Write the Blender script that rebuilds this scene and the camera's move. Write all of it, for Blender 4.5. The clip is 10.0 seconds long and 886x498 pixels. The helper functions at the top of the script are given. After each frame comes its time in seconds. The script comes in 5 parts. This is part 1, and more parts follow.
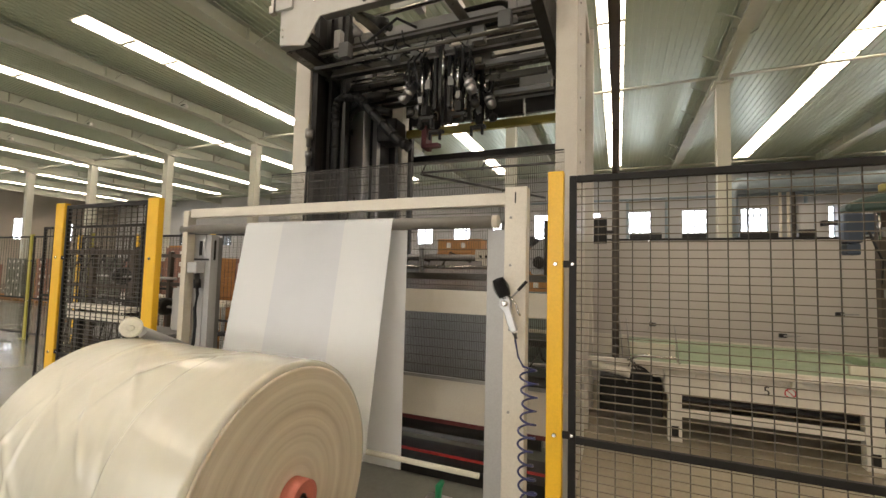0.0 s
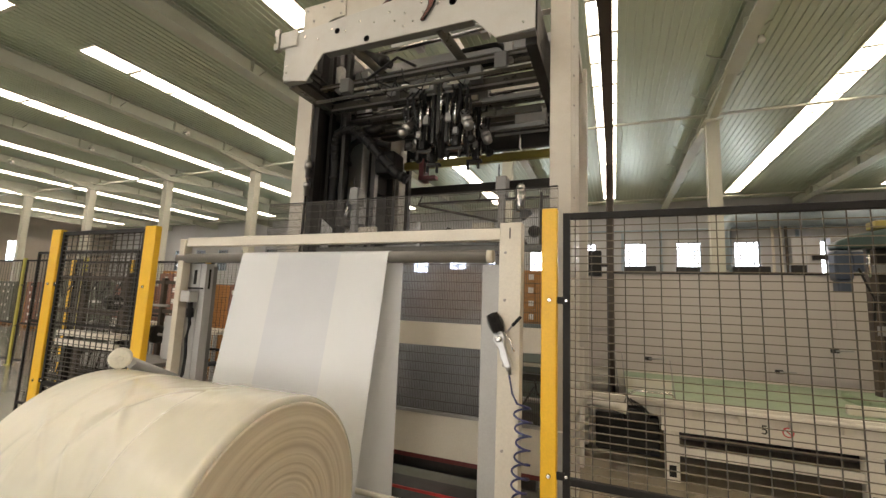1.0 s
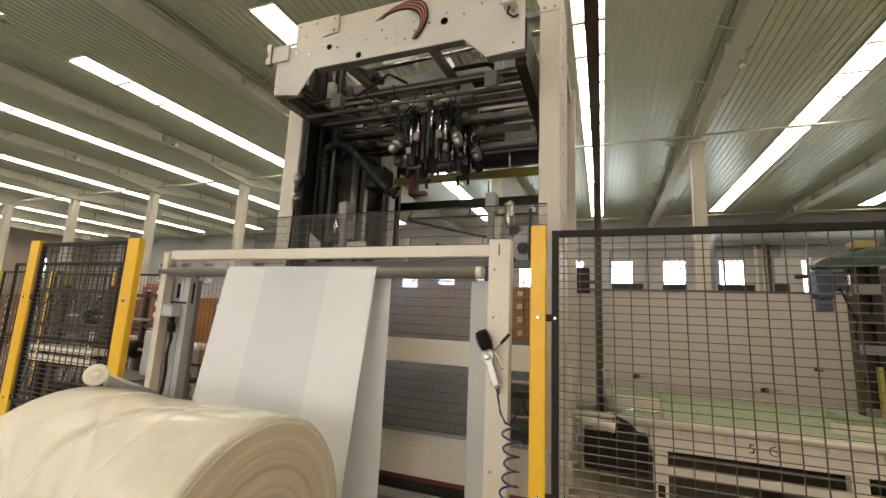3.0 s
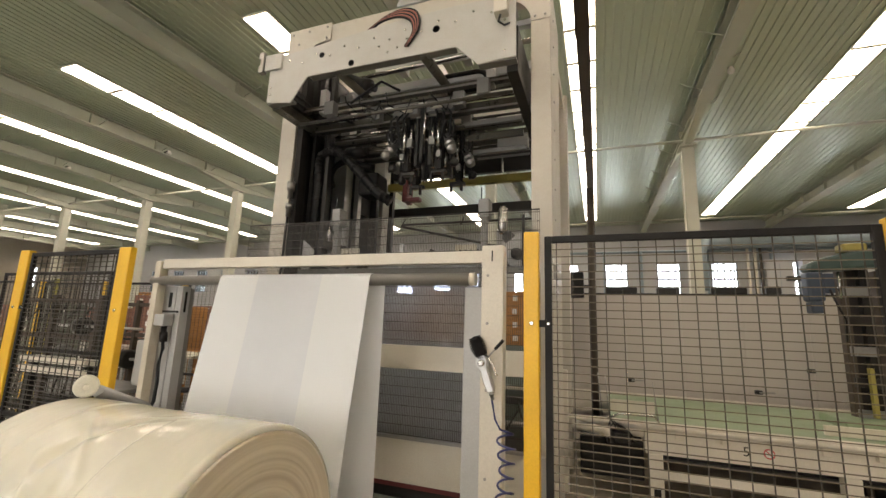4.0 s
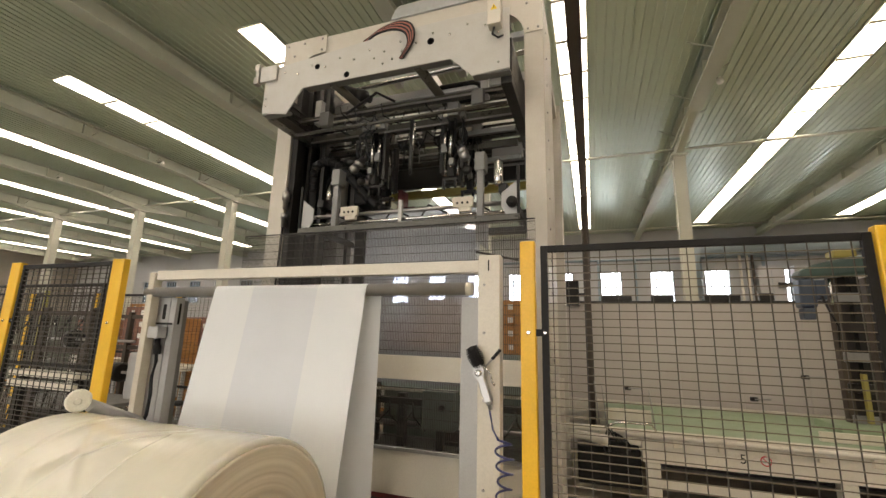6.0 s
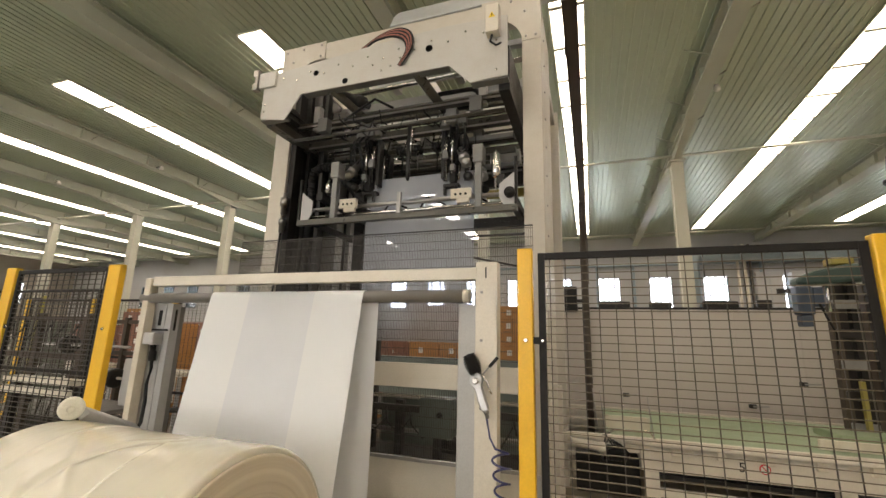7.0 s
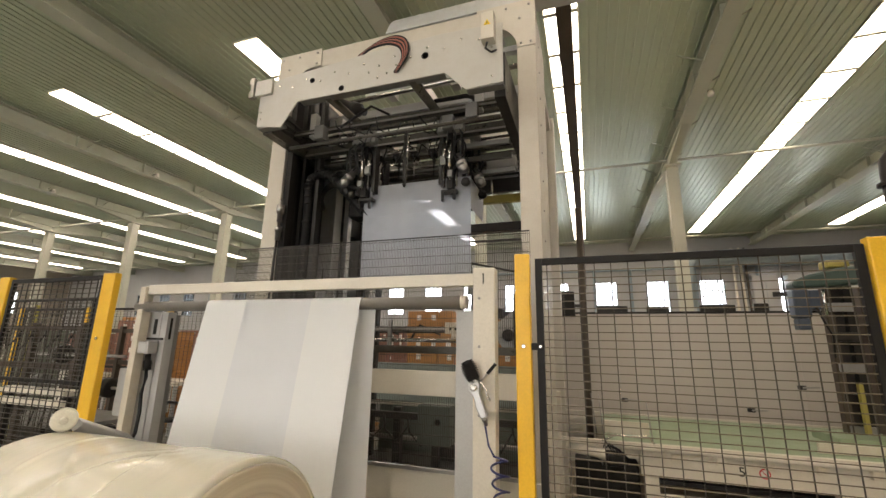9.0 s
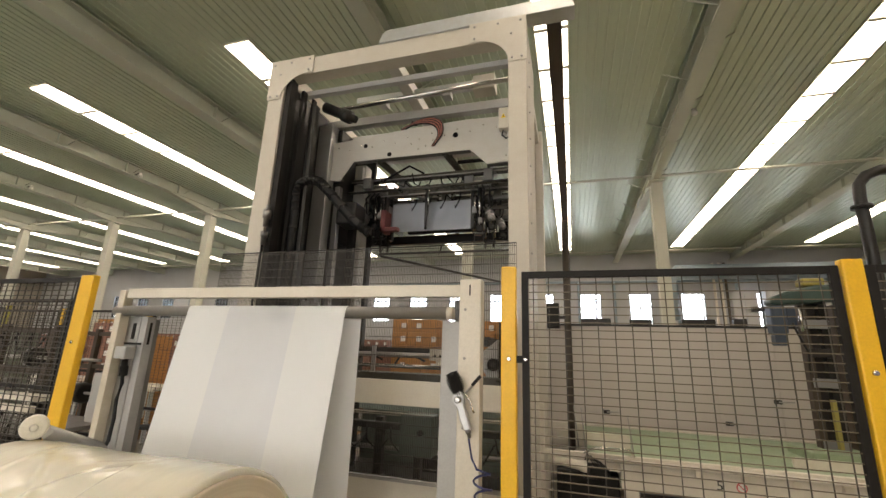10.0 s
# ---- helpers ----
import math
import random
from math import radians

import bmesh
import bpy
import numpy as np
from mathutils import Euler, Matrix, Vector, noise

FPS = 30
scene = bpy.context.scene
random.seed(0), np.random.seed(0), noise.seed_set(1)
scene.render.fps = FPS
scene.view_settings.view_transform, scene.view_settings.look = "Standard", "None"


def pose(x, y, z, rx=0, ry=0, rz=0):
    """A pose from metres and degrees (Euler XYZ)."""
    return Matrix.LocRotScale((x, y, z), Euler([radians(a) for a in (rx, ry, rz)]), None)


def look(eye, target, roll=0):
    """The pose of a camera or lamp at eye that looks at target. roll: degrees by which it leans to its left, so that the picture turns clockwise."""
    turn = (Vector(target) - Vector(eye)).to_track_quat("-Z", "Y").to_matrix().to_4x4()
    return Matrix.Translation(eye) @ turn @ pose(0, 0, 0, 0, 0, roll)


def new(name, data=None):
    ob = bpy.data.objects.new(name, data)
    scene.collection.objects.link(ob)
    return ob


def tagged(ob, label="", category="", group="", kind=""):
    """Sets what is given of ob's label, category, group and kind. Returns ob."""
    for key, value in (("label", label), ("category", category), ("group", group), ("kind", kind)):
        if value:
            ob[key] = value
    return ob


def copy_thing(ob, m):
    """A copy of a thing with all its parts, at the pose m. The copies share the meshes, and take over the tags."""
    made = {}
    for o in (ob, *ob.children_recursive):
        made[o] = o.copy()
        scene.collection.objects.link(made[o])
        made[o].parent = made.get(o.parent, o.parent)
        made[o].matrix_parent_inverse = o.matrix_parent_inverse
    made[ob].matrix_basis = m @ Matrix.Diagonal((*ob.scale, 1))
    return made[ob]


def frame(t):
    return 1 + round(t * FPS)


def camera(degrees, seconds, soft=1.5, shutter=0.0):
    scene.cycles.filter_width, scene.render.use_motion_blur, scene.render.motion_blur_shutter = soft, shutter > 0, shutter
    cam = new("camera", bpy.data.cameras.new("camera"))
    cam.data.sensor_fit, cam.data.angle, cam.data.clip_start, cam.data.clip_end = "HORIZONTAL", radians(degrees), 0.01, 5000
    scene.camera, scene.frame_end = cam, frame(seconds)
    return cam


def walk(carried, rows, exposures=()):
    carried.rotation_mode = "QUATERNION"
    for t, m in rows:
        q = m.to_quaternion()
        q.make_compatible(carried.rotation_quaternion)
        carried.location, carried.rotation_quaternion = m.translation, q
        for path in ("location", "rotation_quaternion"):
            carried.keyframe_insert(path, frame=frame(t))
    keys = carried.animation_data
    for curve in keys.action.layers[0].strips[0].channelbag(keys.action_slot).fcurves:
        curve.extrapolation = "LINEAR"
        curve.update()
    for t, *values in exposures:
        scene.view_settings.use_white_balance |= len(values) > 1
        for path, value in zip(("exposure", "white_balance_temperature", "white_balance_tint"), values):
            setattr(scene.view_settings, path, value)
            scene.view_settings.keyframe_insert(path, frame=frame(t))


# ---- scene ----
cam = camera(92.9, 10.0)
PATH = [
    (0, (-0.029, -0.054, 1.784), (-0.798, 1.789, 1.903), 1.4),
    (0.5, (-0.024, -0.084, 1.819), (-0.79, 1.749, 2.052), 2.1),
    (1, (-0.015, -0.073, 1.819), (-0.766, 1.763, 2.072), 2.2),
    (1.5, (-0.015, -0.065, 1.818), (-0.756, 1.776, 2.069), 2.4),
    (2, (-0.018, -0.069, 1.821), (-0.748, 1.772, 2.099), 2.6),
    (2.5, (-0.025, -0.061, 1.823), (-0.745, 1.782, 2.121), 2.4),
    (3, (-0.018, -0.06, 1.827), (-0.721, 1.784, 2.153), 2.6),
    (4.5, (-0.004, -0.063, 1.835), (-0.675, 1.787, 2.19), 1.7),
    (5, (-0.013, -0.062, 1.834), (-0.675, 1.792, 2.186), 1.7),
    (6.3, (-0.013, -0.076, 1.845), (-0.667, 1.769, 2.252), 1.5),
    (6.5, (-0.015, -0.063, 1.85), (-0.673, 1.78, 2.261), 1.7),
    (7, (-0.006, -0.067, 1.852), (-0.654, 1.778, 2.27), 1.6),
    (7.5, (-0.004, -0.071, 1.856), (-0.653, 1.773, 2.278), 1.4),
    (8, (-0.006, -0.059, 1.853), (-0.654, 1.788, 2.266), 1.3),
    (8.5, (-0.002, -0.059, 1.849), (-0.642, 1.79, 2.263), 1.1),
    (9, (-0.007, -0.061, 1.856), (-0.641, 1.783, 2.301), 1.1),
    (9.5, (0.011, -0.076, 1.871), (-0.601, 1.766, 2.354), 1.5),
    (10, (-0.011, -0.074, 1.874), (-0.583, 1.781, 2.356), 2.1),
]
walk(cam, [(t, look(eye, target, roll)) for t, eye, target, roll in PATH])

# ---- world and light ----
world = bpy.data.worlds.new("world")
scene.world = world
world.use_nodes = True
wn = world.node_tree
sky = wn.nodes.new("ShaderNodeTexSky")
sky.sky_type, sky.sun_disc, sky.sun_elevation, sky.sun_rotation = "NISHITA", False, radians(42), radians(20)
wn.links.new(sky.outputs[0], wn.nodes["Background"].inputs[0])
wn.nodes["Background"].inputs[1].default_value = 0.15
sun = new("sun", bpy.data.lights.new("sun", "SUN"))
sun.data.energy, sun.data.angle, sun.data.color = 4.0, radians(0.6), (1.0, 0.93, 0.84)
sun.matrix_basis = look((0, 60, 55), (0, 0, 0))
STRIP_POWER = 12.6
scene.view_settings.exposure = 0.0


# ---- materials ----
def nodes_of(name):
    m = bpy.data.materials.new(name)
    m.use_nodes = True
    t = m.node_tree
    return m, t, t.nodes["Principled BSDF"]


def painted(name, colour, rough=0.45, metal=0.0, grain=0.12, scale=6.0, fine=90.0, bump=0.08, dirt=(0.5, 0.45, 0.38), wear=0.25, coat=0.0, rvar=0.12, spec=0.5):
    """Paint, metal or plastic: large stains and fine grain vary colour, roughness and relief."""
    m, t, b = nodes_of(name)
    co = t.nodes.new("ShaderNodeTexCoord")
    big, small = t.nodes.new("ShaderNodeTexNoise"), t.nodes.new("ShaderNodeTexNoise")
    big.inputs["Scale"].default_value, big.inputs["Detail"].default_value, big.inputs["Roughness"].default_value = scale, 6, 0.65
    small.inputs["Scale"].default_value, small.inputs["Detail"].default_value = fine, 4
    for n in (big, small):
        t.links.new(co.outputs["Object"], n.inputs["Vector"])
    ramp = t.nodes.new("ShaderNodeValToRGB")
    ramp.color_ramp.elements[0].position, ramp.color_ramp.elements[1].position = 0.42, 0.75
    t.links.new(big.outputs[0], ramp.inputs[0])
    mix = t.nodes.new("ShaderNodeMix")
    mix.data_type = "RGBA"
    mix.inputs["A"].default_value = (*colour, 1)
    mix.inputs["B"].default_value = (*[c * d * 1.6 if c * d * 1.6 < 1 else 1 for c, d in zip(colour, dirt)], 1)
    am = t.nodes.new("ShaderNodeMath")
    am.operation = "MULTIPLY"
    am.inputs[1].default_value = wear
    t.links.new(ramp.outputs[0], am.inputs[0])
    t.links.new(am.outputs[0], mix.inputs["Factor"])
    hsv = t.nodes.new("ShaderNodeHueSaturation")
    mr = t.nodes.new("ShaderNodeMapRange")
    mr.inputs["To Min"].default_value, mr.inputs["To Max"].default_value = 1 - grain, 1 + grain
    t.links.new(small.outputs[0], mr.inputs["Value"])
    t.links.new(mr.outputs[0], hsv.inputs["Value"])
    t.links.new(mix.outputs["Result"], hsv.inputs["Color"])
    t.links.new(hsv.outputs[0], b.inputs["Base Color"])
    rr = t.nodes.new("ShaderNodeMapRange")
    rr.inputs["To Min"].default_value, rr.inputs["To Max"].default_value = max(rough - rvar, 0.03), min(rough + rvar, 1)
    t.links.new(big.outputs[0], rr.inputs["Value"])
    t.links.new(rr.outputs[0], b.inputs["Roughness"])
    b.inputs["Metallic"].default_value = metal
    b.inputs["Coat Weight"].default_value = coat
    b.inputs["Specular IOR Level"].default_value = spec
    bp = t.nodes.new("ShaderNodeBump")
    bp.inputs["Strength"].default_value, bp.inputs["Distance"].default_value = bump, 0.004
    t.links.new(small.outputs[0], bp.inputs["Height"])
    t.links.new(bp.outputs[0], b.inputs["Normal"])
    return m


def glowing(name, colour, strength):
    m, t, b = nodes_of(name)
    b.inputs["Base Color"].default_value = (0.8, 0.8, 0.78, 1)
    b.inputs["Emission Color"].default_value = (*colour, 1)
    no = t.nodes.new("ShaderNodeTexNoise")
    no.inputs["Scale"].default_value = 0.7
    mr = t.nodes.new("ShaderNodeMapRange")
    mr.inputs["To Min"].default_value, mr.inputs["To Max"].default_value = 0.75 * strength, 1.2 * strength
    co = t.nodes.new("ShaderNodeTexCoord")
    t.links.new(co.outputs["Object"], no.inputs["Vector"])
    t.links.new(no.outputs[0], mr.inputs["Value"])
    t.links.new(mr.outputs[0], b.inputs["Emission Strength"])
    return m


def clear_film(name, tint, rough, gloss, haze=0.0, vary=0.5):
    """Thin clear plastic: see-through, with gloss that grows at a slant and a little milkiness."""
    m, t, b = nodes_of(name)
    out = t.nodes["Material Output"]
    tr, gl = t.nodes.new("ShaderNodeBsdfTransparent"), t.nodes.new("ShaderNodeBsdfGlossy")
    df, tl = t.nodes.new("ShaderNodeBsdfDiffuse"), t.nodes.new("ShaderNodeBsdfTranslucent")
    tr.inputs[0].default_value = (*tint, 1)
    gl.inputs["Roughness"].default_value = rough
    df.inputs[0].default_value = tl.inputs[0].default_value = (0.89, 0.91, 0.94, 1)
    fr = t.nodes.new("ShaderNodeFresnel")
    fr.inputs[0].default_value = 1.5
    mu = t.nodes.new("ShaderNodeMath")
    mu.operation, mu.use_clamp = "MULTIPLY_ADD", True
    mu.inputs[1].default_value, mu.inputs[2].default_value = 1.2, gloss
    t.links.new(fr.outputs[0], mu.inputs[0])
    milky = t.nodes.new("ShaderNodeMixShader")
    milky.inputs[0].default_value = 0.5
    t.links.new(df.outputs[0], milky.inputs[1])
    t.links.new(tl.outputs[0], milky.inputs[2])
    body = t.nodes.new("ShaderNodeMixShader")
    no = t.nodes.new("ShaderNodeTexNoise")
    no.inputs["Scale"].default_value, no.inputs["Detail"].default_value = 3, 2
    co = t.nodes.new("ShaderNodeTexCoord")
    t.links.new(co.outputs["Object"], no.inputs["Vector"])
    mr = t.nodes.new("ShaderNodeMapRange")
    mr.inputs["To Min"].default_value, mr.inputs["To Max"].default_value = haze * (1 - vary), min(haze * (1 + vary), 1.0)
    t.links.new(no.outputs[0], mr.inputs["Value"])
    t.links.new(mr.outputs[0], body.inputs[0])
    t.links.new(tr.outputs[0], body.inputs[1])
    t.links.new(milky.outputs[0], body.inputs[2])
    top = t.nodes.new("ShaderNodeMixShader")
    t.links.new(mu.outputs[0], top.inputs[0])
    t.links.new(body.outputs[0], top.inputs[1])
    t.links.new(gl.outputs[0], top.inputs[2])
    t.links.new(top.outputs[0], out.inputs[0])
    return m


def film_web(name):
    """Milky white film, half see-through, soft sheen."""
    m, t, b = nodes_of(name)
    out = t.nodes["Material Output"]
    b.inputs["Base Color"].default_value, b.inputs["Roughness"].default_value = (0.90, 0.92, 0.93, 1), 0.3
    tl, mx = t.nodes.new("ShaderNodeBsdfTranslucent"), t.nodes.new("ShaderNodeMixShader")
    tl.inputs[0].default_value = (0.88, 0.88, 0.86, 1)
    mx.inputs[0].default_value = 0.42
    co, no = t.nodes.new("ShaderNodeTexCoord"), t.nodes.new("ShaderNodeTexNoise")
    mp = t.nodes.new("ShaderNodeMapping")
    mp.inputs["Scale"].default_value = (1, 0.25, 0.25)
    no.inputs["Scale"].default_value, no.inputs["Detail"].default_value = 5, 3
    t.links.new(co.outputs["Object"], mp.inputs[0])
    t.links.new(mp.outputs[0], no.inputs["Vector"])
    bp = t.nodes.new("ShaderNodeBump")
    bp.inputs["Strength"].default_value, bp.inputs["Distance"].default_value = 0.25, 0.03
    t.links.new(no.outputs[0], bp.inputs["Height"])
    t.links.new(bp.outputs[0], b.inputs["Normal"])
    t.links.new(b.outputs[0], mx.inputs[1])
    t.links.new(tl.outputs[0], mx.inputs[2])
    t.links.new(mx.outputs[0], out.inputs[0])
    return m


def roll_side(name):
    """The wound end of a film roll: fine rings about the axis, some darker."""
    m, t, b = nodes_of(name)
    co, sep = t.nodes.new("ShaderNodeTexCoord"), t.nodes.new("ShaderNodeVectorMath")
    sep.operation = "MULTIPLY"
    sep.inputs[1].default_value = (0, 1, 1)
    ln = t.nodes.new("ShaderNodeVectorMath")
    ln.operation = "LENGTH"
    t.links.new(co.outputs["Object"], sep.inputs[0])
    t.links.new(sep.outputs[0], ln.inputs[0])
    comb = t.nodes.new("ShaderNodeCombineXYZ")
    t.links.new(ln.outputs["Value"], comb.inputs[0])
    n1, n2 = t.nodes.new("ShaderNodeTexNoise"), t.nodes.new("ShaderNodeTexNoise")
    n1.inputs["Scale"].default_value, n1.inputs["Detail"].default_value = 16, 8
    n2.inputs["Scale"].default_value = 3
    t.links.new(comb.outputs[0], n1.inputs["Vector"])
    t.links.new(co.outputs["Object"], n2.inputs["Vector"])
    rp = t.nodes.new("ShaderNodeValToRGB")
    e = rp.color_ramp.elements
    e[0].position, e[0].color = 0.35, (0.52, 0.45, 0.33, 1)
    e[1].position, e[1].color = 0.62, (0.67, 0.61, 0.47, 1)
    t.links.new(n1.outputs[0], rp.inputs[0])
    t.links.new(rp.outputs[0], b.inputs["Base Color"])
    b.inputs["Roughness"].default_value = 0.35
    b.inputs["Subsurface Weight"].default_value = 0.3
    b.inputs["Subsurface Radius"].default_value = (0.05, 0.04, 0.03)
    bp = t.nodes.new("ShaderNodeBump")
    bp.inputs["Strength"].default_value, bp.inputs["Distance"].default_value = 0.6, 0.006
    t.links.new(n1.outputs[0], bp.inputs["Height"])
    t.links.new(bp.outputs[0], b.inputs["Normal"])
    return m


def wound_film(name):
    """The outer skin of the roll: glossy cream film with soft dents and creases."""
    m, t, b = nodes_of(name)
    co = t.nodes.new("ShaderNodeTexCoord")
    mp = t.nodes.new("ShaderNodeMapping")
    mp.inputs["Scale"].default_value = (2.2, 1.0, 1.0)
    n1, n2 = t.nodes.new("ShaderNodeTexNoise"), t.nodes.new("ShaderNodeTexVoronoi")
    n1.inputs["Scale"].default_value, n1.inputs["Detail"].default_value = 2.2, 3
    n2.inputs["Scale"].default_value, n2.feature = 1.7, "SMOOTH_F1"
    t.links.new(co.outputs["Object"], mp.inputs[0])
    t.links.new(mp.outputs[0], n1.inputs["Vector"])
    t.links.new(mp.outputs[0], n2.inputs["Vector"])
    rp = t.nodes.new("ShaderNodeValToRGB")
    rp.color_ramp.elements[0].color = (0.52, 0.495, 0.395, 1)
    rp.color_ramp.elements[1].color = (0.64, 0.62, 0.52, 1)
    t.links.new(n1.outputs[0], rp.inputs[0])
    t.links.new(rp.outputs[0], b.inputs["Base Color"])
    n3 = t.nodes.new("ShaderNodeTexNoise")
    n3.inputs["Scale"].default_value, n3.inputs["Detail"].default_value = 9.0, 4
    t.links.new(mp.outputs[0], n3.inputs["Vector"])
    cm = t.nodes.new("ShaderNodeMath")
    cm.operation = "MULTIPLY"
    cm.inputs[1].default_value = 0.05
    t.links.new(n3.outputs[0], cm.inputs[0])
    ac = t.nodes.new("ShaderNodeMath")
    ac.operation = "MULTIPLY_ADD"
    ac.inputs[1].default_value = 0.35
    t.links.new(n2.outputs[0], ac.inputs[0])
    t.links.new(cm.outputs[0], ac.inputs[2])
    ad = t.nodes.new("ShaderNodeMath")
    t.links.new(n1.outputs[0], ad.inputs[0])
    t.links.new(ac.outputs[0], ad.inputs[1])
    bp = t.nodes.new("ShaderNodeBump")
    bp.inputs["Strength"].default_value, bp.inputs["Distance"].default_value = 0.35, 0.03
    t.links.new(ad.outputs[0], bp.inputs["Height"])
    t.links.new(bp.outputs[0], b.inputs["Normal"])
    b.inputs["Roughness"].default_value = 0.24
    b.inputs["Coat Weight"].default_value, b.inputs["Coat Roughness"].default_value = 0.45, 0.12
    b.inputs["Subsurface Weight"].default_value = 0.25
    b.inputs["Subsurface Radius"].default_value = (0.06, 0.05, 0.03)
    return m


CREAM = painted("cream_paint", (0.63, 0.59, 0.50), 0.42, wear=0.2)
CREAM_DULL = painted("cream_worn", (0.60, 0.56, 0.46), 0.5, wear=0.5)
GREY = painted("grey_paint", (0.42, 0.42, 0.41), 0.42, wear=0.2)
GREY_DARK = painted("dull_steel_grey", (0.20, 0.20, 0.19), 0.45, 0.3)
HEAD_GREY = painted("head_grey_paint", (0.50, 0.49, 0.45), 0.4, wear=0.3)
YELLOW = painted("yellow_paint", (0.78, 0.46, 0.02), 0.38, wear=0.25, dirt=(0.5, 0.45, 0.4))
OLIVE = painted("olive_paint", (0.40, 0.36, 0.06), 0.45)
BLACK = painted("black_paint", (0.012, 0.011, 0.010), 0.55, grain=0.25, spec=0.25)
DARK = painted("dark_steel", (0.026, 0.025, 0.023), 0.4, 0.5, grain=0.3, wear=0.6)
STEEL = painted("bare_steel", (0.34, 0.33, 0.31), 0.32, 0.9, grain=0.15)
CHROME = painted("bright_steel", (0.62, 0.61, 0.59), 0.16, 1.0, grain=0.05)
ALU = painted("aluminium", (0.5, 0.5, 0.49), 0.35, 0.8)
RUBBER = painted("black_rubber", (0.013, 0.013, 0.013), 0.6, spec=0.3)
WIRE = painted("fence_wire", (0.045, 0.038, 0.028), 0.45)
# lighter copy of WIRE for cross wires: the light on them is in the colour
LIT_WIRE = painted("mesh_wire", (0.14, 0.115, 0.075), 0.4)
CRATE = painted("green_crate", (0.14, 0.155, 0.12), 0.55, scale=3)
WALL_WARM = painted("warm_plaster", (0.42, 0.37, 0.30), 0.8, scale=0.5, fine=20, wear=0.3)
BROWN = painted("brown_loom", (0.05, 0.036, 0.024), 0.6)
LANE = painted("lane_floor", (0.27, 0.28, 0.25), 0.2, scale=0.8, fine=25, wear=0.5, bump=0.03, coat=0.3)
FLOOR = painted("epoxy_floor", (0.34, 0.30, 0.22), 0.22, scale=0.8, fine=25, wear=0.5, bump=0.03, coat=0.3)
WALL = painted("wall_plaster", (0.45, 0.455, 0.46), 0.8, scale=0.5, fine=20, wear=0.35)
WALL_LOW = painted("partition_paint", (0.51, 0.465, 0.42), 0.5, scale=0.8, wear=0.3)
ROOF = painted("roof_sheet", (0.435, 0.495, 0.37), 0.36, 0.45, scale=0.6, fine=40, wear=0.0, grain=0.04, bump=0.0, rvar=0.01, spec=0.8)
TOWER = painted("tower_cream", (0.53, 0.495, 0.42), 0.42, wear=0.3)
GIRDER = painted("girder_paint", (0.43, 0.45, 0.36), 0.5, scale=1.0, wear=0.3)
RAIL = painted("oily_rail_grey", (0.085, 0.083, 0.07), 0.3, 0.5, grain=0.3, scale=9, wear=0.7)
BEAM = painted("beam_paint", (0.52, 0.52, 0.43), 0.5, scale=1.0, wear=0.25)
BLUE_DARK = painted("dark_blue_paint", (0.03, 0.045, 0.07), 0.45)
GREEN = painted("green_belt", (0.24, 0.31, 0.19), 0.5, wear=0.3)
TEAL = painted("teal_paint", (0.035, 0.065, 0.055), 0.4, wear=0.4)
MACHINE_GREEN = painted("machine_green", (0.10, 0.13, 0.11), 0.45)
RED = painted("red_paint", (0.45, 0.03, 0.03), 0.45)
MAROON = painted("maroon_paint", (0.12, 0.02, 0.02), 0.5)
CORE = painted("pink_core", (0.55, 0.17, 0.12), 0.6)
CARTON = painted("carton", (0.42, 0.20, 0.06), 0.75, scale=4, wear=0.3)
CARTON_RED = painted("red_carton", (0.25, 0.12, 0.085), 0.7, scale=4, wear=0.3)
LABEL = painted("paper_label", (0.7, 0.68, 0.62), 0.7)
NYLON = painted("white_nylon", (0.72, 0.70, 0.60), 0.45)
HOSE_BLUE = painted("blue_hose", (0.03, 0.035, 0.12), 0.3)
CABLE_RED = painted("red_cable", (0.30, 0.10, 0.07), 0.5)
LEVER_GREEN = painted("green_plastic", (0.02, 0.30, 0.12), 0.4)
GALV = painted("galvanised_duct", (0.50, 0.51, 0.50), 0.4, 0.5, scale=9, wear=0.4)
BLUE_PIPE = painted("blue_grey_pipe", (0.24, 0.30, 0.33), 0.45)
SIGN_RED = painted("sign_red", (0.5, 0.03, 0.04), 0.5)
WARN = painted("warning_yellow", (0.85, 0.60, 0.02), 0.5)
YELLOW_DULL = painted("dull_yellow", (0.27, 0.23, 0.05), 0.5)
GLOW = glowing("lit_panel", (1.0, 0.835, 0.685), STRIP_POWER)
WEB = film_web("milky_film")
WEB_THIN = clear_film("thin_milky_film", (0.9, 0.93, 0.97), 0.3, 0.03, 0.93, 0.05)
SKY_GLOW = glowing("bright_sky", (0.91, 0.91, 1.0), 14.0)
# glow of the added fill panel south of the camera
FILL_GLOW = glowing("bright_yard", (1.0, 0.95, 0.90), 2.85)
SKIN = wound_film("wound_film")
SIDE = roll_side("roll_end")
FILM = clear_film("clear_film", (0.78, 0.81, 0.87), 0.5, 0.05, 0.24, 0.25)
PANE = clear_film("window_pane", (0.95, 0.97, 0.98), 0.03, 0.0, 0.02)


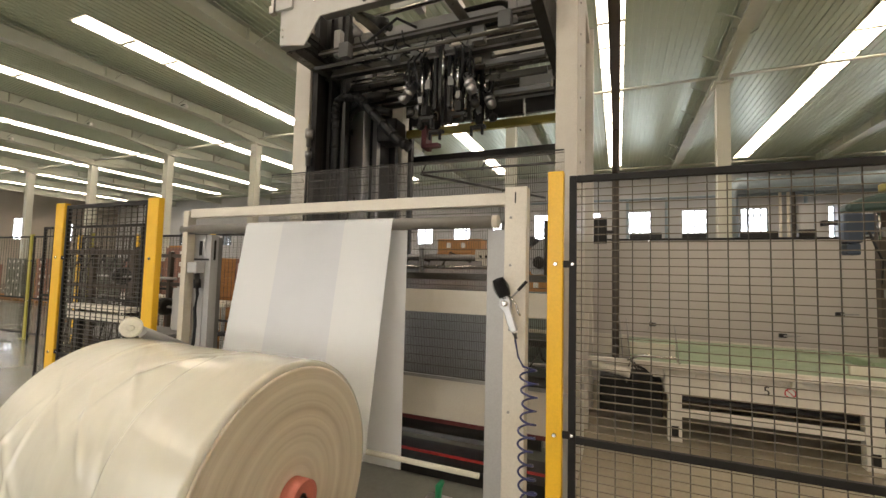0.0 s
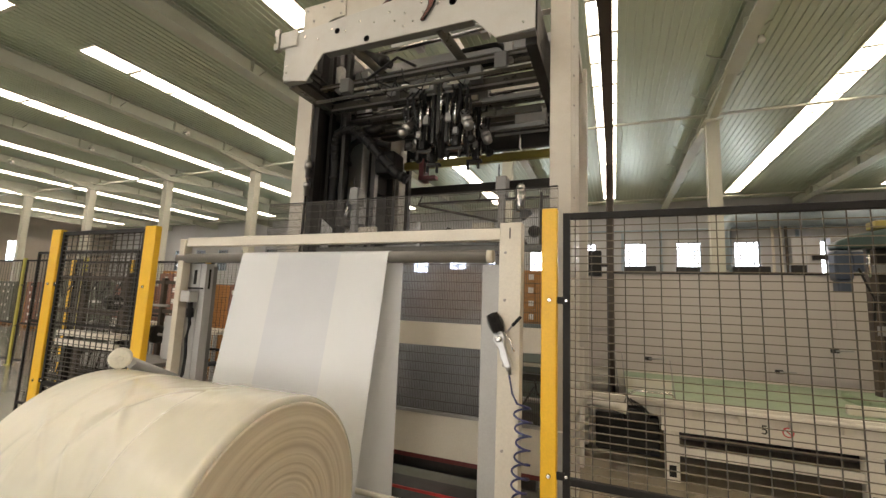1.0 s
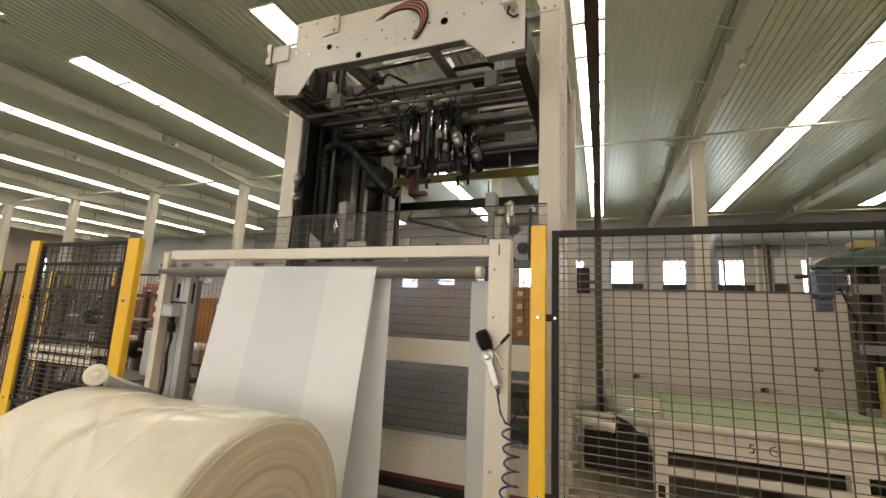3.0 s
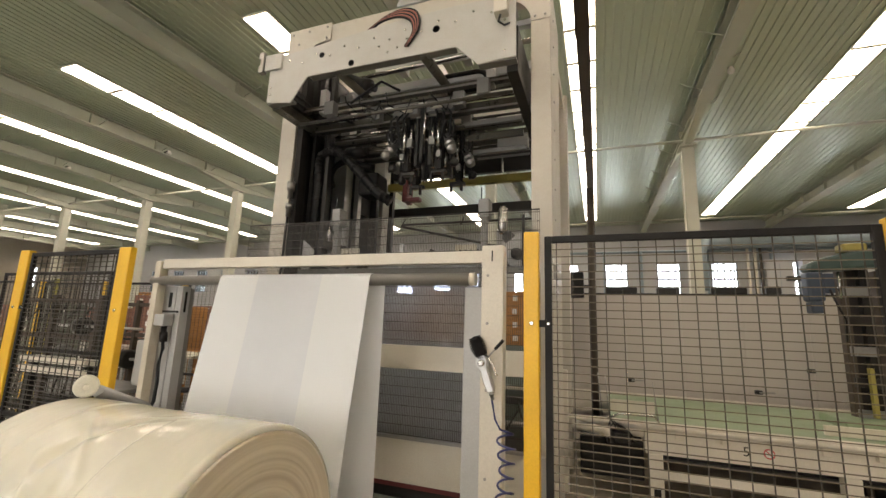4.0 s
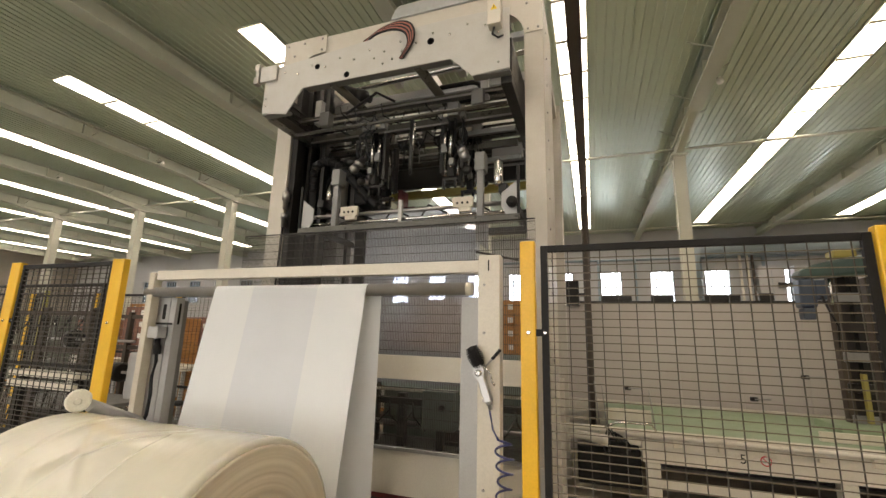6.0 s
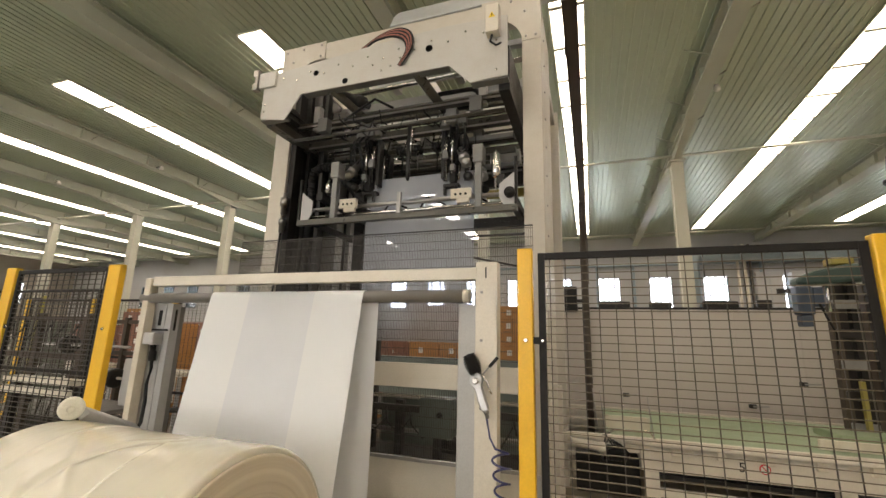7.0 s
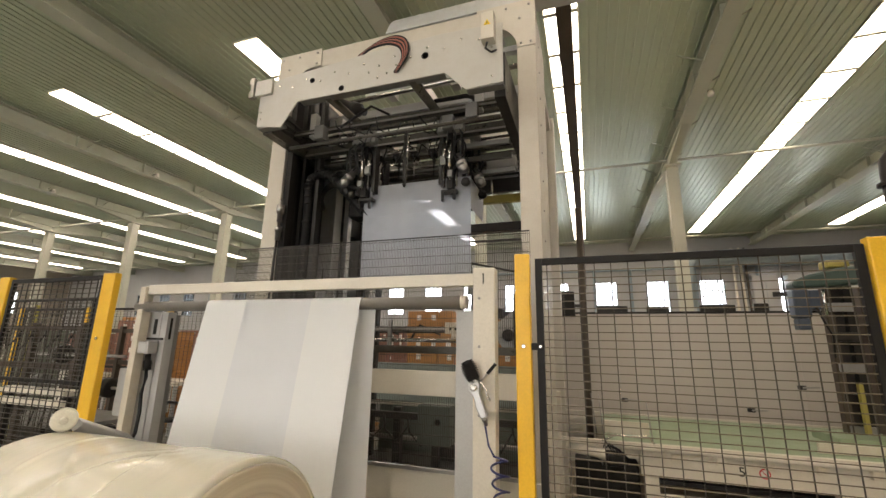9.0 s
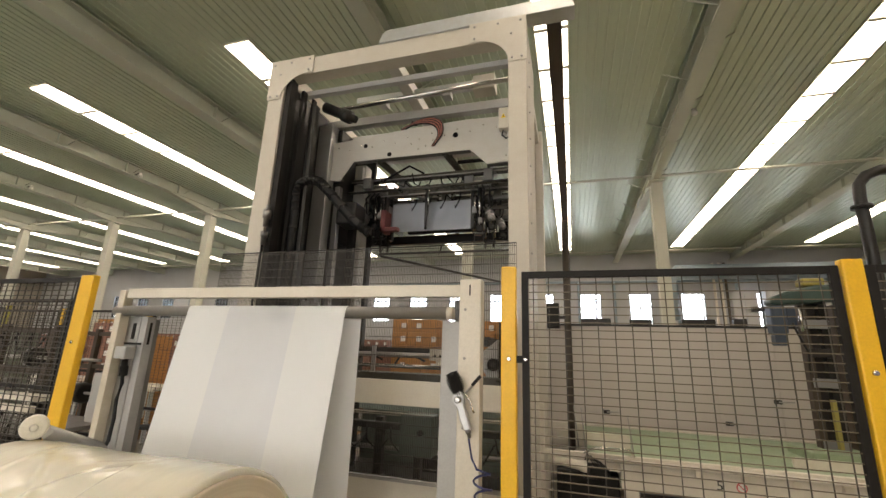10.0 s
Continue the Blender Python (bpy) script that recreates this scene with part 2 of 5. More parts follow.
# ---- mesh helpers ----
def box(bm, x0, x1, y0, y1, z0, z1):
    v = [bm.verts.new(p) for p in ((x0, y0, z0), (x1, y0, z0), (x1, y1, z0), (x0, y1, z0), (x0, y0, z1), (x1, y0, z1), (x1, y1, z1), (x0, y1, z1))]
    for f in ((3, 2, 1, 0), (4, 5, 6, 7), (0, 1, 5, 4), (1, 2, 6, 5), (2, 3, 7, 6), (3, 0, 4, 7)):
        bm.faces.new([v[i] for i in f])
    return bm


def boxes(*rows):
    bm = bmesh.new()
    for r in rows:
        box(bm, *r)
    return bm


def ring(bm, centre, along, r, n):
    q = Vector(along).to_track_quat("Z", "Y")
    c = Vector(centre)
    return [bm.verts.new(c + q @ Vector((r * math.cos(2 * math.pi * i / n), r * math.sin(2 * math.pi * i / n), 0))) for i in range(n)]


def tube(bm, points, r, n=8, caps=True):
    """A round bar along points; r: one radius, or one for each point."""
    p = [Vector(q) for q in points]
    rs = r if isinstance(r, (list, tuple)) else [r] * len(p)
    rings = []
    for i, q in enumerate(p):
        d = (p[min(i + 1, len(p) - 1)] - p[max(i - 1, 0)])
        rings.append(ring(bm, q, d.normalized() if d.length > 1e-9 else (0, 0, 1), rs[i], n))
    for a, b in zip(rings, rings[1:]):
        off = min(range(n), key=lambda k: (a[0].co - b[k].co).length)
        for i in range(n):
            f = bm.faces.new((a[i], a[(i + 1) % n], b[(i + 1 + off) % n], b[(i + off) % n]))
            f.smooth = True
    if caps:
        bm.faces.new(rings[0][::-1])
        bm.faces.new(rings[-1])
    return bm


def bar(p, q, r, n=12):
    return tube(bmesh.new(), (p, q), r, n)


def turned(profile, centre, along, n=24):
    """A body of revolution: (distance along, radius) pairs."""
    a, c = Vector(along).normalized(), Vector(centre)
    bm = bmesh.new()
    rings = [ring(bm, c + a * d, a, max(r, 1e-4), n) for d, r in profile]
    for u, w in zip(rings, rings[1:]):
        for i in range(n):
            bm.faces.new((u[i], u[(i + 1) % n], w[(i + 1) % n], w[i])).smooth = True
    bm.faces.new(rings[0][::-1])
    bm.faces.new(rings[-1])
    return bm


def prism(bm, outline, y0, y1):
    """An outline in x, z, pushed from y0 to y1."""
    a = [bm.verts.new((x, y0, z)) for x, z in outline]
    b = [bm.verts.new((x, y1, z)) for x, z in outline]
    bm.faces.new(a)
    bm.faces.new(b[::-1])
    for i in range(len(a)):
        j = (i + 1) % len(a)
        bm.faces.new((a[j], a[i], b[i], b[j]))
    return bm


def prism_x(bm, outline, x0, x1):
    """An outline in y, z, pushed from x0 to x1."""
    a = [bm.verts.new((x0, y, z)) for y, z in outline]
    b = [bm.verts.new((x1, y, z)) for y, z in outline]
    bm.faces.new(a[::-1])
    bm.faces.new(b)
    for i in range(len(a)):
        j = (i + 1) % len(a)
        bm.faces.new((a[i], a[j], b[j], b[i]))
    return bm


def thing(name, at, label, category, group="", kind=""):
    ob = new(name)
    ob.empty_display_size = 0.1
    ob.location = at
    return tagged(ob, label, category, group, kind)


def part(name, bm, material, parent, label="", bevel=0.0, local=False):
    """Links a bmesh as one mesh under a thing or a part; coordinates are the world's unless local."""
    top = parent
    while top.parent:
        top = top.parent
    if not local:
        bm.transform(Matrix.Translation(-Vector(top.location)))
    bmesh.ops.recalc_face_normals(bm, faces=bm.faces)
    me = bpy.data.meshes.new(name)
    bm.to_mesh(me)
    bm.free()
    me.materials.append(material)
    ob = new(name, me)
    ob.parent = parent
    if bevel:
        mod = ob.modifiers.new("edge", "BEVEL")
        mod.width, mod.segments, mod.limit_method = bevel, 2, "ANGLE"
    return tagged(ob, label) if label else ob


def structure(name, bm, material, label, category, bevel=0.0):
    bmesh.ops.recalc_face_normals(bm, faces=bm.faces)
    me = bpy.data.meshes.new(name)
    bm.to_mesh(me)
    bm.free()
    me.materials.append(material)
    ob = new(name, me)
    if bevel:
        mod = ob.modifiers.new("edge", "BEVEL")
        mod.width, mod.segments, mod.limit_method = bevel, 2, "ANGLE"
    return tagged(ob, label, category, kind="structure")


def twin(ob, dx, dy, dz, parent=None):
    """A second part on the same mesh, moved by an offset."""
    o = new(ob.name.split(".")[0], ob.data)
    o.parent = parent or ob.parent
    o.location = Vector(ob.location) + Vector((dx, dy, dz))
    for key in ("label",):
        if key in ob:
            o[key] = ob[key]
    return o


# ---- the hall ----
ROOF_Z, WEST, EAST, SOUTH, NORTH = 8.42, -50.0, 26.0, -11.0, 28.2
structure("floor", boxes((-0.5, EAST, SOUTH, NORTH, -0.2, 0.0)), FLOOR, "beige glossy epoxy factory floor", "floor")
structure("floor_lane", boxes((WEST, -0.5, SOUTH, NORTH, -0.2, 0.0)), LANE, "grey-green glossy epoxy floor lane", "floor")


def ribbed_roof():
    bm = bmesh.new()
    prof, x = [], WEST
    while x < EAST:
        prof += [(x, 0.0), (x + 0.145, 0.0), (x + 0.155, -0.024), (x + 0.18, -0.024)]
        x += 0.19
    prof.append((x, 0.0))
    a = [bm.verts.new((px, SOUTH, ROOF_Z + pz)) for px, pz in prof]
    b = [bm.verts.new((px, NORTH, ROOF_Z + pz)) for px, pz in prof]
    for i in range(len(prof) - 1):
        bm.faces.new((a[i], a[i + 1], b[i + 1], b[i]))
    box(bm, WEST, x, SOUTH, NORTH, ROOF_Z + 0.02, ROOF_Z + 0.12)
    return bm


structure("ceiling", ribbed_roof(), ROOF, "ribbed pale metal roof sheets seen from below", "ceiling")
WIN_W, WIN_Z0, WIN_Z1 = 1.27, 3.97, 5.9
WIN_X = [0.55 + 2.9 * k for k in range(-16, 8)]


def pierced_wall(spans, horizontal, at, thick, lo, hi):
    """A wall of thickness with window openings; spans: starts of openings along the wall."""
    bm = bmesh.new()

    def put(u0, u1, z0, z1):
        if horizontal:
            box(bm, u0, u1, at, at + thick, z0, z1)
        else:
            box(bm, at - thick, at, u0, u1, z0, z1)

    put(lo, hi, 0, WIN_Z0)
    put(lo, hi, WIN_Z1, ROOF_Z)
    edge = lo
    for s in spans:
        put(edge, s, WIN_Z0, WIN_Z1)
        edge = s + WIN_W
    put(edge, hi, WIN_Z0, WIN_Z1)
    return bm


structure("wall_north", pierced_wall(WIN_X, True, NORTH, 0.24, WEST, EAST), WALL, "pale plastered factory wall with a row of windows", "wall")
WIN_Y = [-9 + 3.2 * k for k in range(11)]
structure("wall_west", pierced_wall(WIN_Y, False, WEST, 0.24, SOUTH, NORTH), WALL_WARM, "pale plastered factory wall with windows", "wall")
structure("wall_east", boxes((EAST, EAST + 0.24, SOUTH, NORTH, 0, ROOF_Z)), WALL, "pale plastered factory wall", "wall")
# the wide opening is added, unseen, to let the fill light in
structure("wall_south", boxes((WEST, -17.0, SOUTH - 0.24, SOUTH, 0, ROOF_Z), (1.0, EAST, SOUTH - 0.24, SOUTH, 0, ROOF_Z), (-17.0, 1.0, SOUTH - 0.24, SOUTH, 6.2, ROOF_Z)), WALL, "pale plastered factory wall with an added opening for fill light", "wall")
structure("ground", boxes((-400, 400, -400, 600, -0.6, -0.25)), painted("yard", (0.35, 0.34, 0.31), 0.9, scale=0.3), "pale concrete yard outside the hall", "ground")


def window(n, x0, y0, along_x):
    top = tagged(new("window_%d" % n), "white steel window with four by four panes", "window", "hall windows", "structure")
    top.location = (x0, y0, WIN_Z0)
    h, w = WIN_Z1 - WIN_Z0, WIN_W
    f = 0.05
    rows = [(0, f, 0.06, 0.12, 0, h), (w - f, w, 0.06, 0.12, 0, h), (f, w - f, 0.06, 0.12, 0, f), (f, w - f, 0.06, 0.12, h - f, h)]
    rows += [(w * k / 4 - 0.03, w * k / 4 + 0.03, 0.07, 0.11, f, h - f) for k in (1, 2, 3)]
    rows += [(f, w - f, 0.072, 0.108, h * k / 4 - 0.03, h * k / 4 + 0.03) for k in (1, 2, 3)]
    fr = part("window_frame", boxes(*rows), BLUE_PIPE, top, local=True)
    pn = part("pane", boxes((f, w - f, 0.088, 0.092, f, h - f)), PANE, top, local=True)
    pn.visible_shadow = False
    part("window_sill", boxes((-0.05, w + 0.05, -0.06, 0.06, -0.05, -0.003)), WALL, top, local=True)
    if not along_x:
        top.rotation_euler = (0, 0, radians(90))
    return top


first = window(1, WIN_X[0], NORTH, True)
for k, x in enumerate(WIN_X[1:]):
    copy_thing(first, pose(x, NORTH, WIN_Z0)).name = "window_%d" % (k + 2)
for k, y in enumerate(WIN_Y):
    copy_thing(first, pose(WEST, y, WIN_Z0, 0, 0, 90)).name = "window_%d" % (k + 40)

structure("backdrop", boxes((WEST, EAST, NORTH + 6, NORTH + 6.1, 2.0, 9.0)), SKY_GLOW, "bright hazy sky outside the windows", "sky")
structure("backdrop", boxes((WEST - 6.1, WEST - 6, SOUTH, NORTH, 2.0, 9.0)), SKY_GLOW, "bright hazy sky outside the windows", "sky")
# the southern panel is an added fill light for surfaces facing the camera
structure("backdrop", boxes((-22.0, 5.0, SOUTH - 5.1, SOUTH - 5.0, 0.3, 8.5)), FILL_GLOW, "added glowing panel behind the camera that lights the film web", "sky")
STRIP_X = [-45.5, -39.1, -32.6, -26.1, -19.3, -13.3, -6.88, -0.2, 5.96, 12.4, 18.9]


def light_strip(x, y0, y1):
    top = thing("light_strip", (x, y0, ROOF_Z - 0.12), "long row of glowing white roof light panels", "ceiling light", "roof light strips")
    w, n = 0.315, int((y1 - y0) / 1.26)
    part("housing", boxes((x - w - 0.03, x + w + 0.03, y0 - 0.03, y0 + n * 1.26 + 0.03, ROOF_Z - 0.058, ROOF_Z - 0.025)), BEAM, top)
    d = part("diffuser", boxes((x - w, x + w, y0 + 0.015, y0 + 1.23, ROOF_Z - 0.075, ROOF_Z - 0.06)), GLOW, top)
    jb = part("joint_bar", boxes((x - w - 0.02, x + w + 0.02, y0 + 1.195, y0 + 1.285, ROOF_Z - 0.1, ROOF_Z - 0.078)), BEAM, top)
    for k in range(1, n):
        twin(d, 0, 1.26 * k, 0)
        twin(jb, 0, 1.26 * k, 0)
    return top


s0 = light_strip(STRIP_X[0], 6.15, 27.55)
for x in STRIP_X[1:]:
    copy_thing(s0, pose(x, 6.15, ROOF_Z - 0.12))
s1 = light_strip(STRIP_X[0], -10.6, 4.55)
for x in STRIP_X[1:]:
    copy_thing(s1, pose(x, -10.6, ROOF_Z - 0.12))

# columns, girders along the hall and ties across it
COL_X = [-46.8, -40.9, -34.6, -28.0, -21.5, -15.5, -9.3, -3.5, 2.8, 9.2, 15.6, 22.0]


def hall_column(x, y):
    top = thing("column", (x, y, 0), "pale painted steel hall column", "column", "hall columns")
    part("shaft", boxes((x - 0.17, x + 0.17, y - 0.17, y - 0.14, 0, 7.55), (x - 0.17, x + 0.17, y + 0.14, y + 0.17, 0, 7.55), (x - 0.012, x + 0.012, y - 0.14, y + 0.14, 0, 7.55), (x - 0.15, x + 0.15, y - 0.139, y + 0.139, 0.3, 7.5)), BEAM, top)
    part("base_plate", boxes((x - 0.28, x + 0.28, y - 0.28, y + 0.28, 0.0, 0.03)), BEAM, top)
    part("head_plate", boxes((x - 0.24, x + 0.24, y - 0.3, y + 0.3, 7.55, 7.6)), BEAM, top)
    return top


def girder(x):
    top = thing("girder", (x, 7, 7.6), "pale painted steel roof girder on columns", "beam", "roof girders")
    bm = bmesh.new()
    half = [(0.17, 7.86), (0.17, 7.89), (0.012, 7.89), (0.012, 8.28), (0.17, 8.28), (0.17, 8.31)]
    prism(bm, [(x + a, z) for a, z in half] + [(x - a, z) for a, z in half[::-1]], SOUTH, NORTH)
    part("flanged_beam", bm, GIRDER, top)
    hb = bmesh.new()
    prism_x(hb, [(14.3 - 2.4, 7.859), (14.3 - 0.3, 7.6), (14.3 + 0.3, 7.6), (14.3 + 2.4, 7.859)], x - 0.1, x + 0.1)
    part("haunch", hb, GIRDER, top)
    st = part("stiffener", boxes((x - 0.12, x + 0.12, 8.0, 8.02, 7.892, 8.278)), GIRDER, top)
    for k in range(1, 9):
        twin(st, 0, 2.2 * k, 0)
    fb = part("fly_brace", bar((x + 0.1, 7.2, 7.95), (x - 0.55, 7.35, 8.38), 0.016, 6), GIRDER, top)
    fc = part("fly_brace", bar((x - 0.1, 8.3, 7.95), (x + 0.55, 8.45, 8.38), 0.016, 6), GIRDER, top)
    for k in range(1, 9):
        twin(fb, 0, 2.2 * k, 0)
        twin(fc, 0, 2.2 * k, 0)
    part("beacon", turned([(0, 0.05), (0.05, 0.05), (0.06, 0.07), (0.11, 0.08), (0.15, 0.06), (0.16, 0.02)], (x + 0.3, 10.6, 8.0), (0, 0, -1), 16), LABEL, top, "round white ceiling sensor")
    part("beacon_hook", bar((x, 10.6, 7.98), (x + 0.3, 10.6, 8.0), 0.02, 6), DARK, top)
    return top


c0 = hall_column(COL_X[0], 14.3)
g0 = girder(COL_X[0])
for x in COL_X[1:]:
    copy_thing(c0, pose(x, 14.3, 0))
    copy_thing(g0, pose(x, 7, 7.6))


def tie(y, z):
    top = thing("roof_tie", (-12, y, z), "thin pale steel tie across the roof bays", "beam", "roof ties")
    part("tie_bar", bar((WEST, y, z), (EAST, y, z), 0.045, 10), BEAM, top)
    return top


t0 = tie(14.3, 7.83)
copy_thing(t0, pose(-12, 26.5, 8.2))


# ---- the guard fence ----
def fence_post(x, y, top_z=2.4, colour=YELLOW, label="yellow painted square guard fence post", wide=0.045):
    top = thing("fence_post", (x, y, 0), label, "fence post", "guard fence posts")
    part("tube", boxes((x - wide, x + wide, y - 0.03, y + 0.03, 0.012, top_z)), colour, top, bevel=0.008)
    part("foot_plate", boxes((x - 0.08, x + 0.08, y - 0.07, y + 0.07, 0, 0.012)), colour, top)
    b = part("bolt", turned([(0, 0.013), (0.008, 0.013), (0.012, 0.009)], (x + 0.002, y - 0.031, 1.858), (0, -1, 0), 10), CHROME, top, "bright round bolt head")
    twin(b, 0, 0, -0.96)
    return top


def mesh_panel(x0, x1, y, z0=0.12, z1=2.37, mid=0.86, cell=(0.0881, 0.0437), wire=0.0025, frame_w=0.04, along_y=False, frame_mat=BLACK, wire_mat=WIRE, cross_mat=LIT_WIRE, label="black wire mesh fence panel with a steel frame", name="mesh_fence"):
    """A framed wire panel from x0 to x1 at y (or from y0 to y1 at x with along_y)."""
    at = ((x0 + x1) / 2, y, 0) if not along_y else (y, (x0 + x1) / 2, 0)
    top = thing(name, at, label, "fence panel", "guard fence panels")

    def put(rows):
        bm = bmesh.new()
        for a0, a1, b0, b1, c0_, c1 in rows:
            if along_y:
                box(bm, y + b0, y + b1, a0, a1, c0_, c1)
            else:
                box(bm, a0, a1, y + b0, y + b1, c0_, c1)
        return bm

    d = 0.015
    part("side_rail", put([(x0, x0 + frame_w, -d, d, 0.0, z1)]), frame_mat, top, bevel=0.004)
    part("side_rail", put([(x1 - frame_w, x1, -d, d, 0.0, z1)]), frame_mat, top, bevel=0.004)
    for c in [z1 - frame_w, z0] + ([mid] if mid else []):
        part("cross_rail", put([(x0 + frame_w, x1 - frame_w, -d, d, c, c + frame_w)]), frame_mat, top, bevel=0.004)
    rows, u = [], x0 + frame_w + cell[0] * 0.32
    while u < x1 - frame_w:
        rows.append((u - wire, u + wire, -wire, wire, z0 + 0.02, z1 - 0.02))
        u += cell[0]
    part("wire_mesh", put(rows), wire_mat, top)
    rows = []
    z = z0 + frame_w + cell[1] * 0.73
    while z < z1 - frame_w:
        rows.append((x0 + 0.02, x1 - 0.02, -3 * wire, -wire, z - wire, z + wire))
        z += cell[1]
    part("cross_wire_mesh", put(rows), cross_mat, top)
    for zb in (1.858, 0.905):
        if zb < z1 and name == "mesh_fence" and not along_y:
            part("clamp", put([(x0 - 0.035, x0 + 0.012, -0.024, -0.0155, zb - 0.02, zb + 0.02)]), BLACK, top)
            part("bolt", turned([(0, 0.011), (0.008, 0.011), (0.012, 0.007)], (x0 + 0.02, y - 0.016, zb), (0, -1, 0), 10), CHROME, top)
    return top


fence_post(-0.365, 2.46)
fence_post(1.318, 2.46)
fence_post(3.0, 2.46)
mesh_panel(-0.29, 1.266, 2.46)
mesh_panel(1.372, 2.948, 2.46)
mesh_panel(3.054, 4.63, 2.46)
fence_post(4.68, 2.46)
fence_post(-3.925, 2.46, 2.415, wide=0.075)
fence_post(-5.40, 2.46, 2.425, wide=0.075)
mesh_panel(-5.31, -4.01, 2.46, z1=2.4, wire=0.0034, cross_mat=WIRE)
fence_post(-3.95, 5.3, 2.4)
fence_post(-6.72, 5.3, 2.4)
mesh_panel(-6.64, -4.03, 5.3, z1=2.4, cross_mat=WIRE)
mesh_panel(-8.72, -6.8, 5.3, z1=2.4, mid=1.36, cross_mat=WIRE)
fence_post(-8.8, 5.3, 2.42)
mesh_panel(-10.66, -8.88, 5.3, z1=2.4, mid=1.36, cross_mat=WIRE)
fence_post(-10.74, 5.3, 2.42)
mesh_panel(-8.2, -5.85, 3.56, z1=2.36, mid=1.3, wire=0.0032, cross_mat=WIRE)


# ---- the film stand: frame, roller, web and roll ----
ROLL_X0, ROLL_X1, ROLL_Y, ROLL_Z, ROLL_R = -2.93, -1.5, 1.631, 0.687, 0.644


def film_roll():
    top = thing("film_roll", (ROLL_X1, ROLL_Y, ROLL_Z), "large roll of milky cream plastic film on a pink core", "film roll")
    w = ROLL_X1 - ROLL_X0
    # creases: start and end as (distance from the far end, degrees from the top towards the camera side), height, half width
    creases = [((0.16, 30), (0.62, 62), 0.006, 0.02), ((0.42, 8), (0.90, 44), 0.007, 0.022), ((0.86, 4), (0.60, 34), -0.006, 0.03), ((0.50, 36), (0.84, 70), 0.006, 0.018), ((0.70, 20), (0.55, 60), -0.007, 0.035), ((0.98, -2), (0.70, 12), 0.004, 0.012), ((1.05, 2), (0.78, 18), 0.004, 0.012), ((0.2, 64), (0.5, 88), 0.006, 0.025), ((0.78, 40), (0.98, 74), -0.006, 0.03), ((0.30, 48), (0.14, 84), 0.005, 0.02)]

    def lift(u, deg):
        inner = 0.36 < u < 0.97
        h = -0.006 if inner else 0.0
        h += 0.004 * math.exp(-((u - 0.36) / 0.008) ** 2) + 0.004 * math.exp(-((u - 0.97) / 0.008) ** 2)
        q = Vector((u, radians(deg) * ROLL_R))
        for (u0, d0), (u1, d1), tall, half in creases:
            p0, p1 = Vector((u0, radians(d0) * ROLL_R)), Vector((u1, radians(d1) * ROLL_R))
            along = max(0.0, min(1.0, (q - p0).dot(p1 - p0) / (p1 - p0).length_squared))
            d = (q - p0.lerp(p1, along)).length
            if d < 4 * half:
                h += 1.2 * tall * math.sin(math.pi * (0.12 + 0.76 * along)) * math.exp(-(d / half) ** 2)
        return h

    rim = 0.03
    us = [0.0, 0.012] + [0.02 + (w - rim - 0.02) * k / 150 for k in range(151)]
    rows = [(u, ROLL_R - (0.012 if u == 0 else 0.0)) for u in us]
    rows += [(w - rim + rim * math.sin(g * math.pi / 12), ROLL_R - rim * (1 - math.cos(g * math.pi / 12))) for g in range(1, 7)]
    n = 300
    verts, faces = [], []
    for u, rad in rows:
        for i in range(n):
            deg = 360.0 * i / n
            d = deg if deg < 180 else deg - 360
            k = rad + (lift(u, d) if 0.02 <= u <= w - rim and -30 < d < 120 else (-0.006 if 0.36 < u < 0.97 else 0.0))
            verts.append((ROLL_X0 + u, ROLL_Y - k * math.sin(radians(deg)), ROLL_Z + k * math.cos(radians(deg))))
    for j in range(len(rows) - 1):
        for i in range(n):
            faces.append((j * n + i, j * n + (i + 1) % n, (j + 1) * n + (i + 1) % n, (j + 1) * n + i))
    me = bpy.data.meshes.new("skin")
    me.from_pydata(verts, [], faces)
    bm = bmesh.new()
    bm.from_mesh(me)
    bpy.data.meshes.remove(me)
    for f in bm.faces:
        f.smooth = True
    part("wound_film", bm, SKIN, top)
    prof = [(0.0, ROLL_R - rim)] + [(0.004 + 0.003 * random.random(), ROLL_R - rim - 0.01 - (ROLL_R - 0.15) * k / 60) for k in range(60)] + [(0.002, 0.08)]
    part("wound_end", turned(prof, (ROLL_X1, ROLL_Y, ROLL_Z), (1, 0, 0), 128), SIDE, top)
    part("core", turned([(0, 0.09), (0.08, 0.09), (0.083, 0.08), (0.07, 0.074)], (ROLL_X1, ROLL_Y, ROLL_Z), (1, 0, 0), 40), CORE, top, "pink cardboard core end")
    part("shaft", turned([(-w - 0.3, 0.035), (0.05, 0.035), (0.055, 0.028), (0.07, 0.028)], (ROLL_X1, ROLL_Y, ROLL_Z), (1, 0, 0), 20), STEEL, top)
    return top


film_roll()
BAR_Y, BAR_Z = 2.58, 2.13


